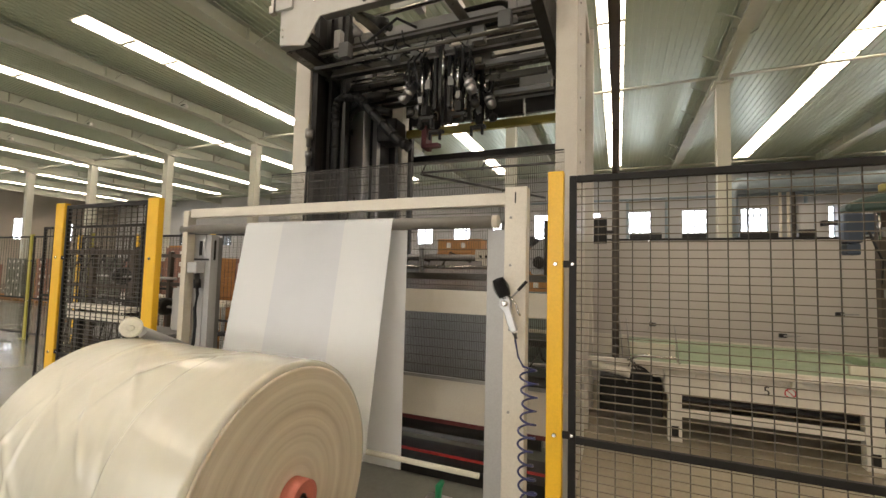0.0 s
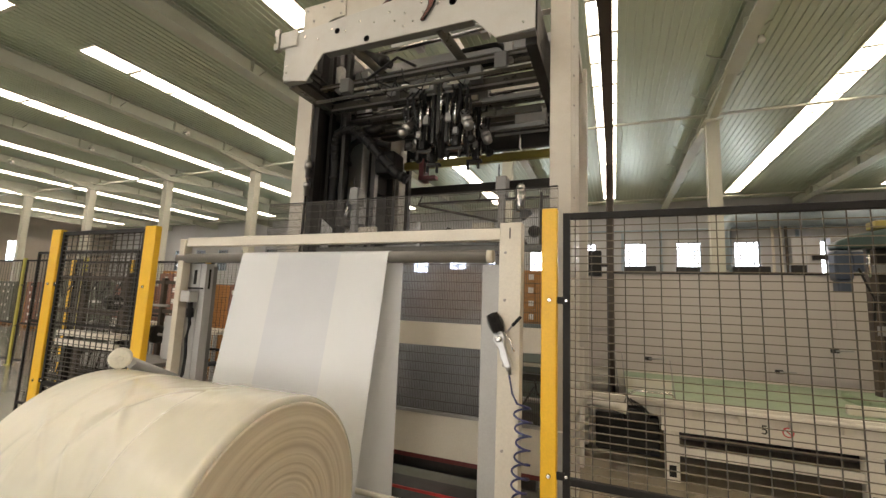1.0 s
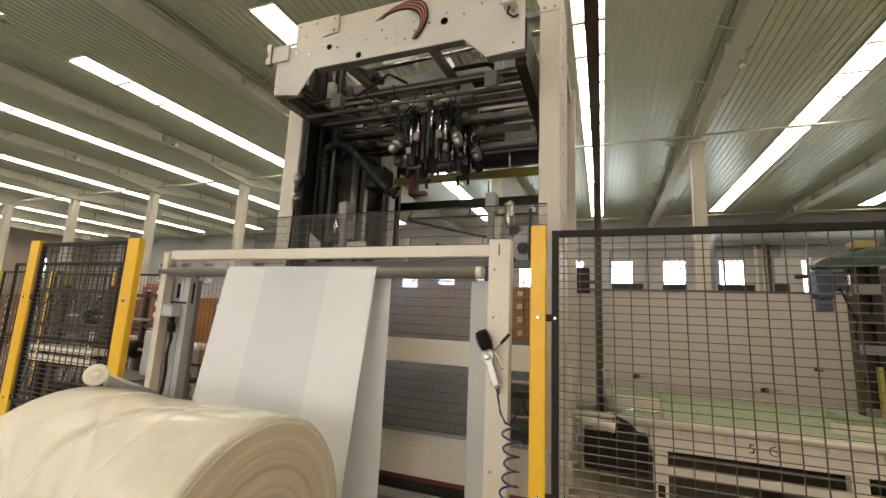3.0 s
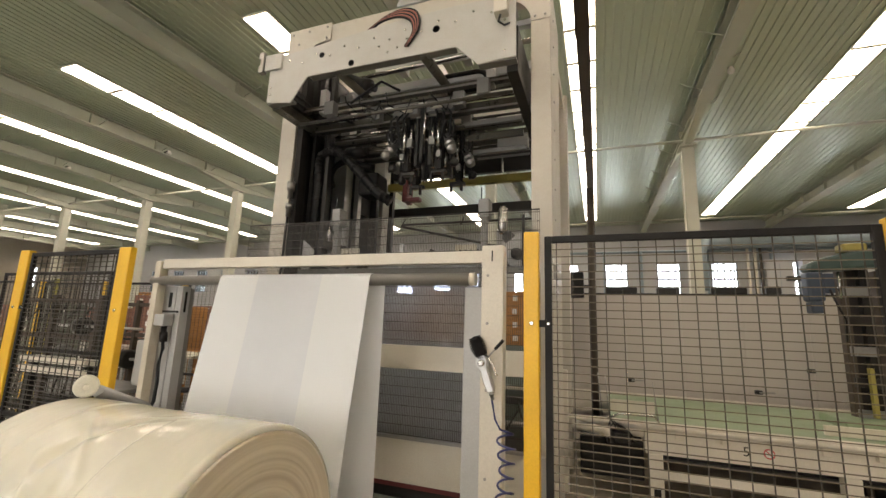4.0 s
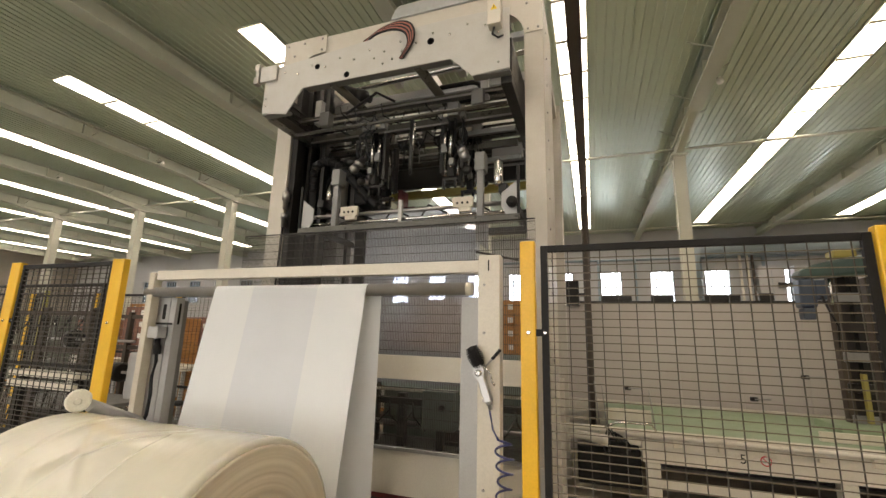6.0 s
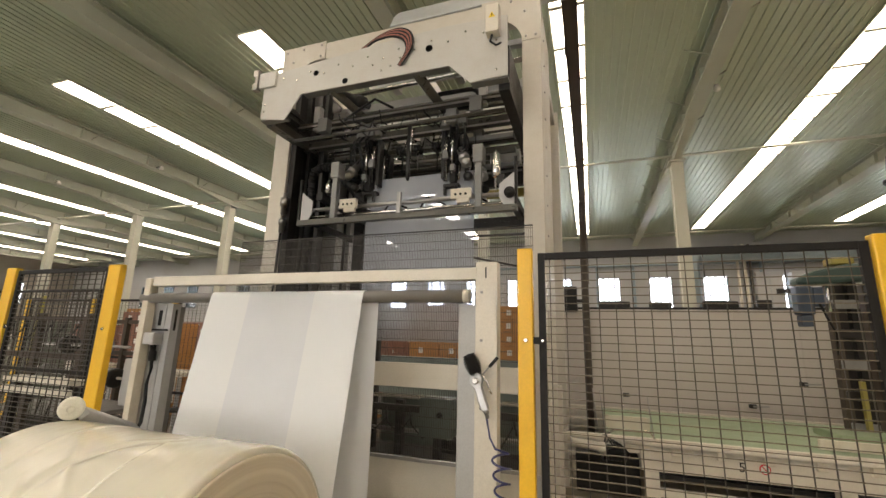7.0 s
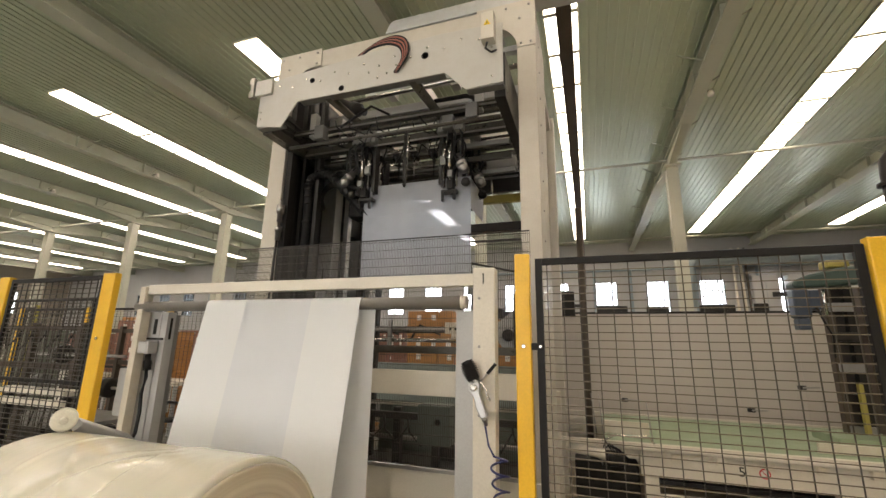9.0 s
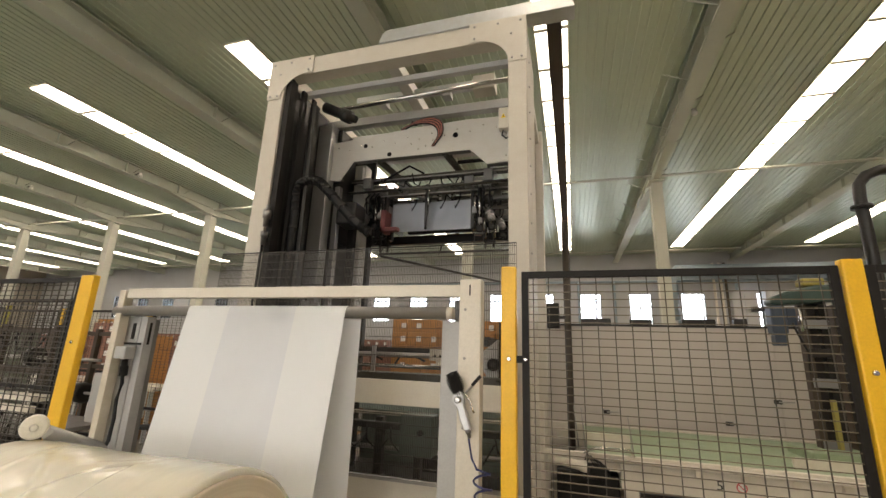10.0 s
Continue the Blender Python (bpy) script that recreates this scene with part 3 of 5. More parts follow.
def film_stand():
    top = thing("film_stand", (-2.2, BAR_Y, 0), "cream steel portal with a grey idler roller carrying the film", "film stand")
    part("post", boxes((-0.694, -0.553, BAR_Y - 0.04, BAR_Y + 0.06, 0.0, 2.345)), CREAM, top, bevel=0.006)
    part("post", boxes((-3.665, -3.60, BAR_Y - 0.04, BAR_Y + 0.04, 0.0, 2.30)), CREAM_DULL, top, bevel=0.006)
    part("top_beam", boxes((-3.599, -0.695, BAR_Y - 0.02, BAR_Y + 0.05, 2.235, 2.315)), CREAM, top, bevel=0.005)
    part("side_column", boxes((-0.825, -0.696, BAR_Y + 0.03, BAR_Y + 0.12, 0.0, 2.08)), GREY, top, bevel=0.006)
    part("side_column", boxes((-3.66, -3.50, BAR_Y + 0.065, BAR_Y + 0.14, 0.0, 2.09)), GREY, top, bevel=0.006)
    part("side_channel", boxes((-3.498, -3.43, BAR_Y + 0.07, BAR_Y + 0.15, 0.0, 2.09)), GREY, top, "grey steel channel with a slot", bevel=0.004)
    part("channel_web", boxes((-3.498, -3.434, BAR_Y + 0.151, BAR_Y + 0.19, 0.0, 2.07)), GREY_DARK, top)
    part("channel_slot", boxes((-3.4295, -3.4265, BAR_Y + 0.10, BAR_Y + 0.12, 1.86, 2.04)), BLACK, top)
    part("roller", turned([(0, 0.03), (0.001, 0.042), (2.95, 0.042), (2.951, 0.03)], (-3.70, BAR_Y - 0.005, BAR_Z), (1, 0, 0), 32), painted("roller_grey", (0.20, 0.195, 0.18), 0.38, 0.3, scale=8), top, "grey rubber-coated idler roller")
    part("roller_end", turned([(0, 0.043), (0.04, 0.043)], (-0.78, BAR_Y - 0.005, BAR_Z), (1, 0, 0), 32), CREAM_DULL, top)
    part("bearing", turned([(0, 0.03), (0.03, 0.03), (0.032, 0.015), (0.06, 0.015)], (-0.70, BAR_Y - 0.005, BAR_Z), (1, 0, 0), 16), BLACK, top)
    part("slot", boxes((-0.63, -0.622, BAR_Y - 0.043, BAR_Y - 0.0402, 2.24, 2.31)), BLACK, top)
    part("foot", boxes((-0.70, -0.50, BAR_Y - 0.09, BAR_Y + 0.11, 0.0, 0.02)), CREAM, top)
    part("foot", boxes((-3.70, -3.50, BAR_Y - 0.09, BAR_Y + 0.11, 0.0, 0.02)), CREAM, top)
    b = part("bolt", turned([(0, 0.009), (0.006, 0.009), (0.009, 0.006)], (-0.668 + 0.015, BAR_Y - 0.04, 0.95), (0, -1, 0), 8), STEEL, top)
    for dz in (0.5, 0.9, 1.2):
        twin(b, 0, 0, dz)
    sl = bmesh.new()
    box(sl, -3.565, -3.535, BAR_Y + 0.058, BAR_Y + 0.0645, 1.90, 2.03)
    part("guide_slot", sl, BLACK, top)
    part("sensor", boxes((-3.60, -3.48, BAR_Y - 0.03, BAR_Y + 0.06, 1.74, 1.84)), GREY, top, "small grey sensor housing", bevel=0.01)
    part("sensor_cylinder", turned([(0, 0.022), (0.05, 0.022), (0.05, 0.03), (0.13, 0.03), (0.13, 0.012), (0.18, 0.012)], (-3.525, BAR_Y + 0.02, 1.735), (0.1, 0, -1), 12), BLACK, top, "small black air cylinder")
    part("clamp_band", boxes((-3.62, -3.44, BAR_Y + 0.05, BAR_Y + 0.064, 1.855, 1.872)), DARK, top)
    part("sensor_cable", tube(bmesh.new(), [(-3.52, BAR_Y + 0.03, 1.74), (-3.515, BAR_Y + 0.01, 1.66), (-3.505, BAR_Y + 0.02, 1.55), (-3.53, BAR_Y + 0.02, 1.42), (-3.50, BAR_Y + 0.01, 1.28), (-3.51, BAR_Y + 0.01, 1.12), (-3.56, BAR_Y, 1.0), (-3.62, BAR_Y, 0.9)], 0.014, 8), RUBBER, top)
    return top


film_stand()


def web():
    """The film's path: from the roll's rear up over the roller and down behind it."""
    top = thing("film_web", (-2.2, 2.4, 1.2), "wide white translucent film web over a roller", "plastic film")
    r = 0.045
    # the web leaves the roll's rear side and lies on the roller's front
    q0 = Vector((ROLL_Y + ROLL_R + 0.008, ROLL_Z - 0.05))
    front = (Vector((BAR_Y - 0.045, BAR_Z)) - q0).normalized()
    q1 = Vector((BAR_Y - 0.005, BAR_Z)) + Vector((-front.y, front.x)) * r
    path = [q0.lerp(q1, k / 24) for k in range(25)]
    s = math.atan2(front.x, -front.y)
    for k in range(1, 9):
        g = s - s * k / 8
        path.append(Vector((BAR_Y - 0.005 + r * math.cos(g), BAR_Z + r * math.sin(g))))
    for k in range(1, 13):
        path.append(Vector((BAR_Y + 0.04, BAR_Z - (BAR_Z - 0.42) * k / 12)))

    def sheet(x0, x1, lift, slack, path):
        bm = bmesh.new()
        nx = 12
        grid = []
        for i, p in enumerate(path):
            t_ = i / (len(path) - 1)
            row = []
            for j in range(nx + 1):
                x = x0 + (x1 - x0) * j / nx
                w = slack * math.sin(math.pi * min(1, t_ / 0.75)) * math.sin(5 * x + 2 * t_) if t_ < 0.75 else 0
                row.append(bm.verts.new((x, p.x - lift + w, p.y)))
            grid.append(row)
        for a_, b_ in zip(grid, grid[1:]):
            for j in range(nx):
                bm.faces.new((a_[j], a_[j + 1], b_[j + 1], b_[j])).smooth = True
        return bm

    turn = len(path) - 12
    part("film_sheet", sheet(-2.88, -1.50, 0.0, 0.004, path[:turn]), WEB_THIN, top)
    part("folded_edge", sheet(-2.88, -2.49, 0.003, 0.004, path[:turn]), WEB, top, "doubled white film edge")
    part("folded_edge", sheet(-1.90, -1.50, 0.003, 0.004, path[:turn]), WEB, top, "doubled white film edge")
    part("falling_sheet", sheet(-2.86, -1.425, -0.004, 0.0, path[turn - 1:]), WEB, top, "white film falling behind the roller")
    return top


web()


def dancer_arm():
    top = thing("film_guide", (-3.1, 2.0, 1.2), "grey pivot arm with a white nylon guide wheel", "guide arm")
    part("arm", tube(bmesh.new(), [(-2.91, 1.76, 1.36), (-3.5, 2.54, 1.08)], 0.04, 4), GREY, top)
    part("wheel", turned([(0, 0.05), (0.008, 0.062), (0.07, 0.062), (0.078, 0.05)], (-2.91, 1.70, 1.40), (0.75, -0.5, 0.0), 28), NYLON, top, "white nylon guide wheel")
    part("hub", turned([(0.07, 0.02), (0.09, 0.02), (0.095, 0.012)], (-2.91, 1.70, 1.40), (0.75, -0.5, 0.0), 14), NYLON, top)
    return top


dancer_arm()



# ---- the stretch tower ----
TY = 3.74


def tower():
    top = thing("tower_frame", (-1.95, TY, 0), "tall cream steel portal frame of a film wrapping machine", "machine frame")
    part("column", boxes((-3.55, -3.335, TY, TY + 0.2, 0, 5.40)), TOWER, top, bevel=0.008)
    part("column", boxes((-0.55, -0.36, TY, TY + 0.2, 0, 5.40)), TOWER, top, bevel=0.008)
    part("top_beam", boxes((-3.339, -0.551, TY + 0.012, TY + 0.19, 5.17, 5.40)), TOWER, top, bevel=0.006)
    part("side_cover", boxes((-0.40, -0.362, TY + 0.201, TY + 0.95, 0, 5.36)), TOWER, top, bevel=0.004)

    def gusset(x, s):
        bm = bmesh.new()
        pts = [(x, 4.86), (x, 5.41), (x + s * 0.62, 5.41), (x + s * 0.62, 5.17)]
        pts += [(x + s * (0.19 + 0.36 * (1 - math.sin(k * math.pi / 16))), 5.17 - 0.31 * (1 - math.cos(k * math.pi / 16))) for k in range(1, 9)]
        pts += [(x + s * 0.19, 4.86)]
        prism(bm, pts, TY - 0.012, TY - 0.0005)
        g = part("corner_plate", bm, TOWER, top, bevel=0.003)
        for dx, z in ((0.05, 4.9), (0.15, 4.9), (0.06, 5.35), (0.16, 5.2), (0.56, 5.36), (0.56, 5.21), (0.3, 5.35)):
            part("bolt", turned([(0, 0.014), (0.008, 0.014), (0.012, 0.009)], (x + s * dx, TY - 0.012, z), (0, -1, 0), 8), STEEL, g)

    gusset(-3.56, 1)
    gusset(-0.355, -1)
    part("rear_column", boxes((-3.52, -3.34, 6.2, 6.4, 0, 5.40)), TOWER, top, bevel=0.008)
    part("rear_column", boxes((-0.55, -0.36, 6.2, 6.4, 0, 5.40)), TOWER, top, bevel=0.008)
    part("rear_beam", boxes((-3.339, -0.551, 6.21, 6.39, 5.17, 5.40)), HEAD_GREY, top, bevel=0.006)
    part("side_beam", boxes((-3.5, -3.36, TY + 0.201, 6.199, 5.18, 5.38)), TOWER, top, bevel=0.006)
    part("side_beam", boxes((-0.54, -0.41, TY + 0.201, 6.199, 5.18, 5.355)), TOWER, top, bevel=0.006)
    part("middle_beam", boxes((-2.05, -1.9, TY + 0.191, 6.209, 5.2, 5.34)), HEAD_GREY, top, bevel=0.006)
    part("cross_beam", boxes((-3.35, -0.56, 4.75, 4.87, 5.0, 5.12)), GREY, top, bevel=0.006)
    part("cross_beam", boxes((-3.33, -0.56, 6.02, 6.12, 3.56, 3.69)), DARK, top, "dark steel rear cross beam", bevel=0.005)
    part("hanging_rail", bar((-2.9, 5.9, 3.38), (-0.6, 5.6, 3.3), 0.018), DARK, top)
    part("hanging_rail", bar((-2.9, 5.9, 3.35), (-1.2, 7.3, 3.15), 0.02), DARK, top)
    for x in (-2.9, -1.9):
        part("hanger", bar((x, 6.05, 3.57), (x, 5.85, 3.34), 0.012), DARK, top)
    # left guide rails and lift
    part("guide_rail", boxes((-3.33, -3.25, TY + 0.03, TY + 0.16, 0.0, 5.16)), BLACK, top, "black vertical guide rail", bevel=0.004)
    part("guide_rail", boxes((-3.24, -3.20, TY + 0.22, TY + 0.3, 0.0, 5.1)), DARK, top)
    part("lift_mast", boxes((-3.33, -3.12, 4.55, 4.72, 0.0, 4.95)), ALU, top, "bright aluminium lift mast", bevel=0.01)
    part("lift_mast", boxes((-3.1, -2.9, 5.2, 5.4, 0.0, 4.6)), HEAD_GREY, top, bevel=0.01)
    part("mast_plate", boxes((-3.33, -3.06, 4.73, 5.18, 3.3, 4.95)), DARK, top)
    part("rear_shroud", boxes((-3.33, -2.95, 5.6, 5.68, 0.0, 5.0)), DARK, top)
    part("side_panel", boxes((-3.375, -3.345, TY + 0.201, 6.19, 0.0, 5.15)), DARK, top, "dark steel side panel")
    for x, y, w, z1, m in ((-3.05, 4.05, 0.05, 4.9, DARK), (-2.95, 4.6, 0.07, 4.0, STEEL), (-2.92, 5.0, 0.1, 3.7, BLACK), (-3.22, 4.2, 0.04, 5.0, CHROME), (-3.15, 4.12, 0.03, 5.05, BLACK)):
        part("lift_rail", boxes((x - w / 2, x + w / 2, y - 0.04, y + 0.04, 0.0, z1)), m, top, bevel=0.004)
    ch = [(-3.12, 3.98, 2.3), (-3.14, 4.0, 3.43), (-3.17, 4.0, 3.7), (-3.13, 4.0, 3.83), (-2.98, 4.0, 3.87), (-2.84, 4.0, 3.82), (-2.73, 4.0, 3.71), (-2.34, 4.05, 3.29), (-2.2, 4.1, 3.2)]
    part("drag_chain", tube(bmesh.new(), ch, 0.055, 4), RUBBER, top, "black plastic cable drag chain")
    for (x0, y0, z0), (x1, y1, z1) in zip(ch, ch[1:]):
        for k in range(3):
            u = (k + 0.5) / 3
            c = Vector((x0, y0, z0)).lerp(Vector((x1, y1, z1)), u)
            part("chain_link", tube(bmesh.new(), (c, c + (Vector((x1, y1, z1)) - Vector((x0, y0, z0))).normalized() * 0.035), 0.062, 4), BLACK, top)
    part("red_bracket", boxes((-2.45, -2.38, 4.9, 5.1, 3.45, 3.75), (-2.45, -2.2, 4.9, 5.0, 3.45, 3.5)), MAROON, top, "dull red bracket", bevel=0.005)
    part("gear_case", boxes((-2.9, -2.62, 4.5, 4.8, 3.45, 3.75)), DARK, top, bevel=0.03)
    part("pneumatic_unit", turned([(0, 0.03), (0.1, 0.03), (0.1, 0.045), (0.2, 0.045), (0.2, 0.02), (0.26, 0.02)], (-3.30, TY - 0.02, 3.2), (0, 0, 1), 14), STEEL, top)
    part("pneumatic_unit", turned([(0, 0.03), (0.1, 0.03), (0.1, 0.04), (0.16, 0.04)], (-3.30, TY - 0.02, 2.98), (0, 0, 1), 14), STEEL, top)
    part("hose", tube(bmesh.new(), [(-3.30, TY - 0.03, 2.98), (-3.28, TY - 0.06, 2.8), (-3.31, TY - 0.03, 2.6), (-3.33, TY - 0.02, 2.3)], 0.012, 8), RUBBER, top)
    for k in range(14):
        part("cover_bolt", turned([(0, 0.011), (0.006, 0.011), (0.008, 0.007)], (-0.361, TY + 0.28, 1.0 + 0.31 * k), (1, 0, 0), 8), STEEL, top)
    part("top_actuator", boxes((-2.75, -0.95, 4.5, 4.6, 5.18, 5.27)), ALU, top, "aluminium linear actuator", bevel=0.006)
    part("top_actuator_box", boxes((-1.1, -0.82, 4.45, 4.65, 5.1, 5.3)), TOWER, top, bevel=0.008)
    part("top_bracket", boxes((-2.4, -2.3, 4.48, 4.62, 5.1, 5.179)), GREY, top)
    part("top_bracket", boxes((-1.5, -1.4, 4.48, 4.62, 5.1, 5.179)), GREY, top)
    part("top_rail", boxes((-3.33, -0.57, 5.4, 5.5, 5.12, 5.22)), ALU, top, bevel=0.005)
    part("cross_beam", boxes((-3.33, -0.57, 4.05, 4.13, 5.08, 5.15)), GREY, top, bevel=0.005)
    part("hanging_hose", tube(bmesh.new(), [(-1.9, 4.8, 5.0), (-1.95, 4.78, 4.9), (-2.05, 4.8, 4.93), (-2.02, 4.82, 5.02)], 0.012, 6), RUBBER, top)
    part("drive_motor", turned([(0, 0.07), (0.3, 0.07), (0.3, 0.09), (0.42, 0.09), (0.42, 0.05), (0.5, 0.05)], (-3.1, 4.3, 5.05), (0.75, 0.1, -0.35), 18), DARK, top)
    part("upper_rail", bar((-2.9, 4.35, 5.02), (-0.6, 4.35, 5.1), 0.03), CHROME, top)
    return top


tower()


def cable_duct():
    top = thing("cable_duct", (-1.0, TY + 0.1, 5.4), "galvanised cable duct with rounded ends on the machine top", "cable duct")
    bm = bmesh.new()
    prism(bm, [(-2.08, 5.402), (-2.03, 5.52), (-1.98, 5.56), (0.0, 5.56), (0.07, 5.54), (0.12, 5.49), (0.14, 5.402)], TY - 0.01, TY + 0.19)
    part("trough", bm, GALV, top, bevel=0.008)
    bm = bmesh.new()
    prism(bm, [(-0.165, 5.53), (-0.165, 5.46), (0.005, 5.46), (0.005, 5.53), (-0.005, 5.53), (-0.005, 5.47), (-0.155, 5.47), (-0.155, 5.53)], TY + 0.191, 27.8)
    part("long_tray", bm, BROWN, top, "long dark cable tray running through the hall")
    for k in range(7):
        x = -0.145 + 0.021 * k
        part("cable", tube(bmesh.new(), [(x, TY + 0.2, 5.485), (x + 0.004, 12, 5.485 + 0.006 * (k % 3)), (x, 27.7, 5.485)], 0.012, 6), RUBBER, top)
    for k in range(8):
        part("hanger", bar((-0.17, 5.0 + 3 * k, 5.5), (-0.17, 5.0 + 3 * k, 8.39), 0.008, 6), DARK, top)
    return top


cable_duct()


def guard_wall():
    """Low guard in front of the tower: cream bands, openings behind fine wire."""
    y = 3.28
    top = thing("machine_guard", (-1.9, y, 0), "cream machine guard with windows behind fine wire mesh", "machine guard")
    for z0, z1 in ((0.57, 0.90), (1.455, 1.65)):
        part("band", boxes((-3.4, -0.42, y, y + 0.03, z0, z1)), CREAM, top, bevel=0.004)
    part("kick_strip", boxes((-3.4, -0.42, y + 0.004, y + 0.028, 0.535, 0.569)), MAROON, top)
    part("end_post", boxes((-3.46, -3.401, y, y + 0.05, 0, 0.9)), CREAM, top)
    part("end_post", boxes((-0.419, -0.37, y, y + 0.05, 0, 0.9)), GREY, top)
    part("top_wire", bar((-3.4, y + 0.016, 2.78), (-0.42, y + 0.016, 2.78), 0.006, 6), DARK, top)
    rows, x = [], -3.4
    while x < -0.42:
        rows.append((x - 0.0018, x + 0.0018, y + 0.012, y + 0.0142, 0.88, 2.78))
        x += 0.0152
    z = 0.93
    while z < 2.8:
        rows.append((-3.4, -0.42, y + 0.0143, y + 0.019, z - 0.0022, z + 0.0022))
        z += 0.0762
    part("wire_mesh", boxes(*rows), WIRE, top)
    part("lower_sill", boxes((-3.4, -0.42, y - 0.03, y - 0.002, 0.905, 0.93)), STEEL, top)
    return top


guard_wall()
# ---- the moving head ----
HX, HY, HZ = -1.94, 3.2, 4.1
HEAD = thing("stretch_head", (HX, HY, HZ), "grey stretching head with film grippers on cross rails", "machine head")


def head():
    top = HEAD
    L, R = -3.29, -0.60
    bm = bmesh.new()
    outline = [(L, 4.12), (-2.97, 4.065), (-2.785, 4.335), (-1.15, 4.33), (-0.94, 4.115), (R, 4.13), (R, 4.74), (-1.2, 4.76), (-1.9, 4.735), (L + 0.2, 4.645), (L, 4.62)]
    prism(bm, outline, 3.2, 3.215)
    face = part("face_plate", bm, HEAD_GREY, top, "grey bolted steel face plate", bevel=0.003)
    part("bottom_flange", boxes((L, -2.97, 3.216, 3.30, 4.10, 4.125), (-0.94, R, 3.216, 3.30, 4.115, 4.135), (-2.77, -1.16, 3.216, 3.30, 4.335, 4.35)), GREY_DARK, top)
    part("top_flange", boxes((L, R, 3.216, 3.34, 4.60, 4.615)), GREY, top)
    part("top_cylinder", boxes((-2.75, -2.3, 3.5, 3.6, 4.616, 4.78)), CREAM, top, "cream actuator body", bevel=0.006)
    part("top_bracket", boxes((-2.8, -2.74, 3.48, 3.62, 4.616, 4.83)), CREAM, top, bevel=0.004)
    part("top_bracket", boxes((-2.32, -2.26, 3.48, 3.62, 4.616, 4.83)), CREAM, top, bevel=0.004)
    wedge = bmesh.new()
    prism(wedge, [(-1.55, 4.616), (-0.95, 4.616), (-0.95, 4.92), (-1.05, 4.90), (-1.55, 4.78)], 3.5, 3.54)
    part("top_wedge", wedge, CREAM, top, bevel=0.004)
    for k, (yy, zz, hh) in enumerate(((4.05, 3.98, 0.05), (4.2, 3.88, 0.06), (4.4, 3.8, 0.05), (4.6, 3.9, 0.08))):
        part("stacked_rail", boxes((-1.32, -0.70, yy, yy + 0.05, zz, zz + hh)), RAIL if k % 2 else GREY_DARK, top, bevel=0.004)
    part("corner_bracket", boxes((-3.34, -3.12, 3.17, 3.199, 4.48, 4.66)), HEAD_GREY, top, bevel=0.004)
    part("hinge", boxes((-3.41, -3.345, 3.15, 3.21, 4.46, 4.54), (-3.41, -3.345, 3.15, 3.21, 4.62, 4.70), (-3.385, -3.345, 3.15, 3.20, 4.541, 4.619)), STEEL, top, bevel=0.004)
    for x, z, r in ((-2.62, 4.547, 0.03), (-2.257, 4.385, 0.032), (-1.35, 4.557, 0.036)):
        part("hole_rim", turned([(0, r), (0.004, r), (0.0045, r * 0.8), (0.0, r * 0.78)], (x, 3.1995, z), (0, -1, 0), 18), BLACK, face)
    for x, z in [(-3.2 + 0.17 * k, 4.49 + 0.06 * (k % 2) + 0.008 * k) for k in range(15)] + [(-3.25, 4.2), (-3.25, 4.28), (-1.75, 4.45), (-1.95, 4.5), (-1.85, 4.42), (-1.65, 4.52), (-0.7, 4.2), (-0.7, 4.5)]:
        part("bolt", turned([(0, 0.011), (0.006, 0.011), (0.009, 0.007)], (x, 3.2, z), (0, -1, 0), 6), CHROME, face)
    # side beams run back, cross rails between them
    part("side_beam", boxes((L, L + 0.12, 3.301, 5.3, 4.08, 4.18)), RAIL, top, bevel=0.004)
    part("side_beam", boxes((L, L + 0.03, 3.301, 5.3, 4.181, 4.5)), DARK, top)
    part("side_beam", boxes((R - 0.1, R, 3.301, 5.3, 4.05, 4.15)), DARK, top, bevel=0.004)
    part("side_beam", boxes((R - 0.03, R, 3.301, 5.3, 4.151, 4.5)), DARK, top)
    part("rear_plate", boxes((L, R, 5.3, 5.32, 4.05, 4.5)), DARK, top)
    for x in (L + 0.03, -1.9, R - 0.09):
        part("beam_hanger", boxes((x, x + 0.06, 5.321, 5.38, 3.871, 4.2)), DARK, top)
    part("yellow_beam", boxes((L + 0.03, R - 0.03, 5.321, 5.40, 3.765, 3.87)), YELLOW_DULL, top, "dull yellow rear cross beam", bevel=0.005)
    for y, z, r in ((3.72, 4.26, 0.03), (3.95, 4.12, 0.045), (4.35, 4.12, 0.045), (4.0, 4.36, 0.025), (4.75, 4.16, 0.04)):
        part("cross_rail", boxes((L + 0.121, R - 0.101, y - r, y + r, z - r, z + r)), RAIL, top, "oily dark steel cross rail", bevel=0.004)
    for y, z, r in ((3.62, 4.05, 0.02), (4.15, 4.02, 0.03), (4.55, 4.0, 0.035), (4.95, 4.1, 0.04), (4.2, 4.3, 0.02)):
        part("tie_rod", bar((L + 0.122, y, z), (R - 0.102, y, z), r, 10), RAIL, top)
    for x, y in ((-2.75, 3.6), (-2.3, 3.85), (-1.3, 3.8), (-1.0, 3.65), (-1.75, 4.2), (-2.0, 4.5), (-1.1, 4.4)):
        part("slide_block", boxes((x - 0.06, x + 0.06, y - 0.05, y + 0.05, 4.08, 4.24)), GREY_DARK, top, bevel=0.005)
    rndh = random.Random(11)
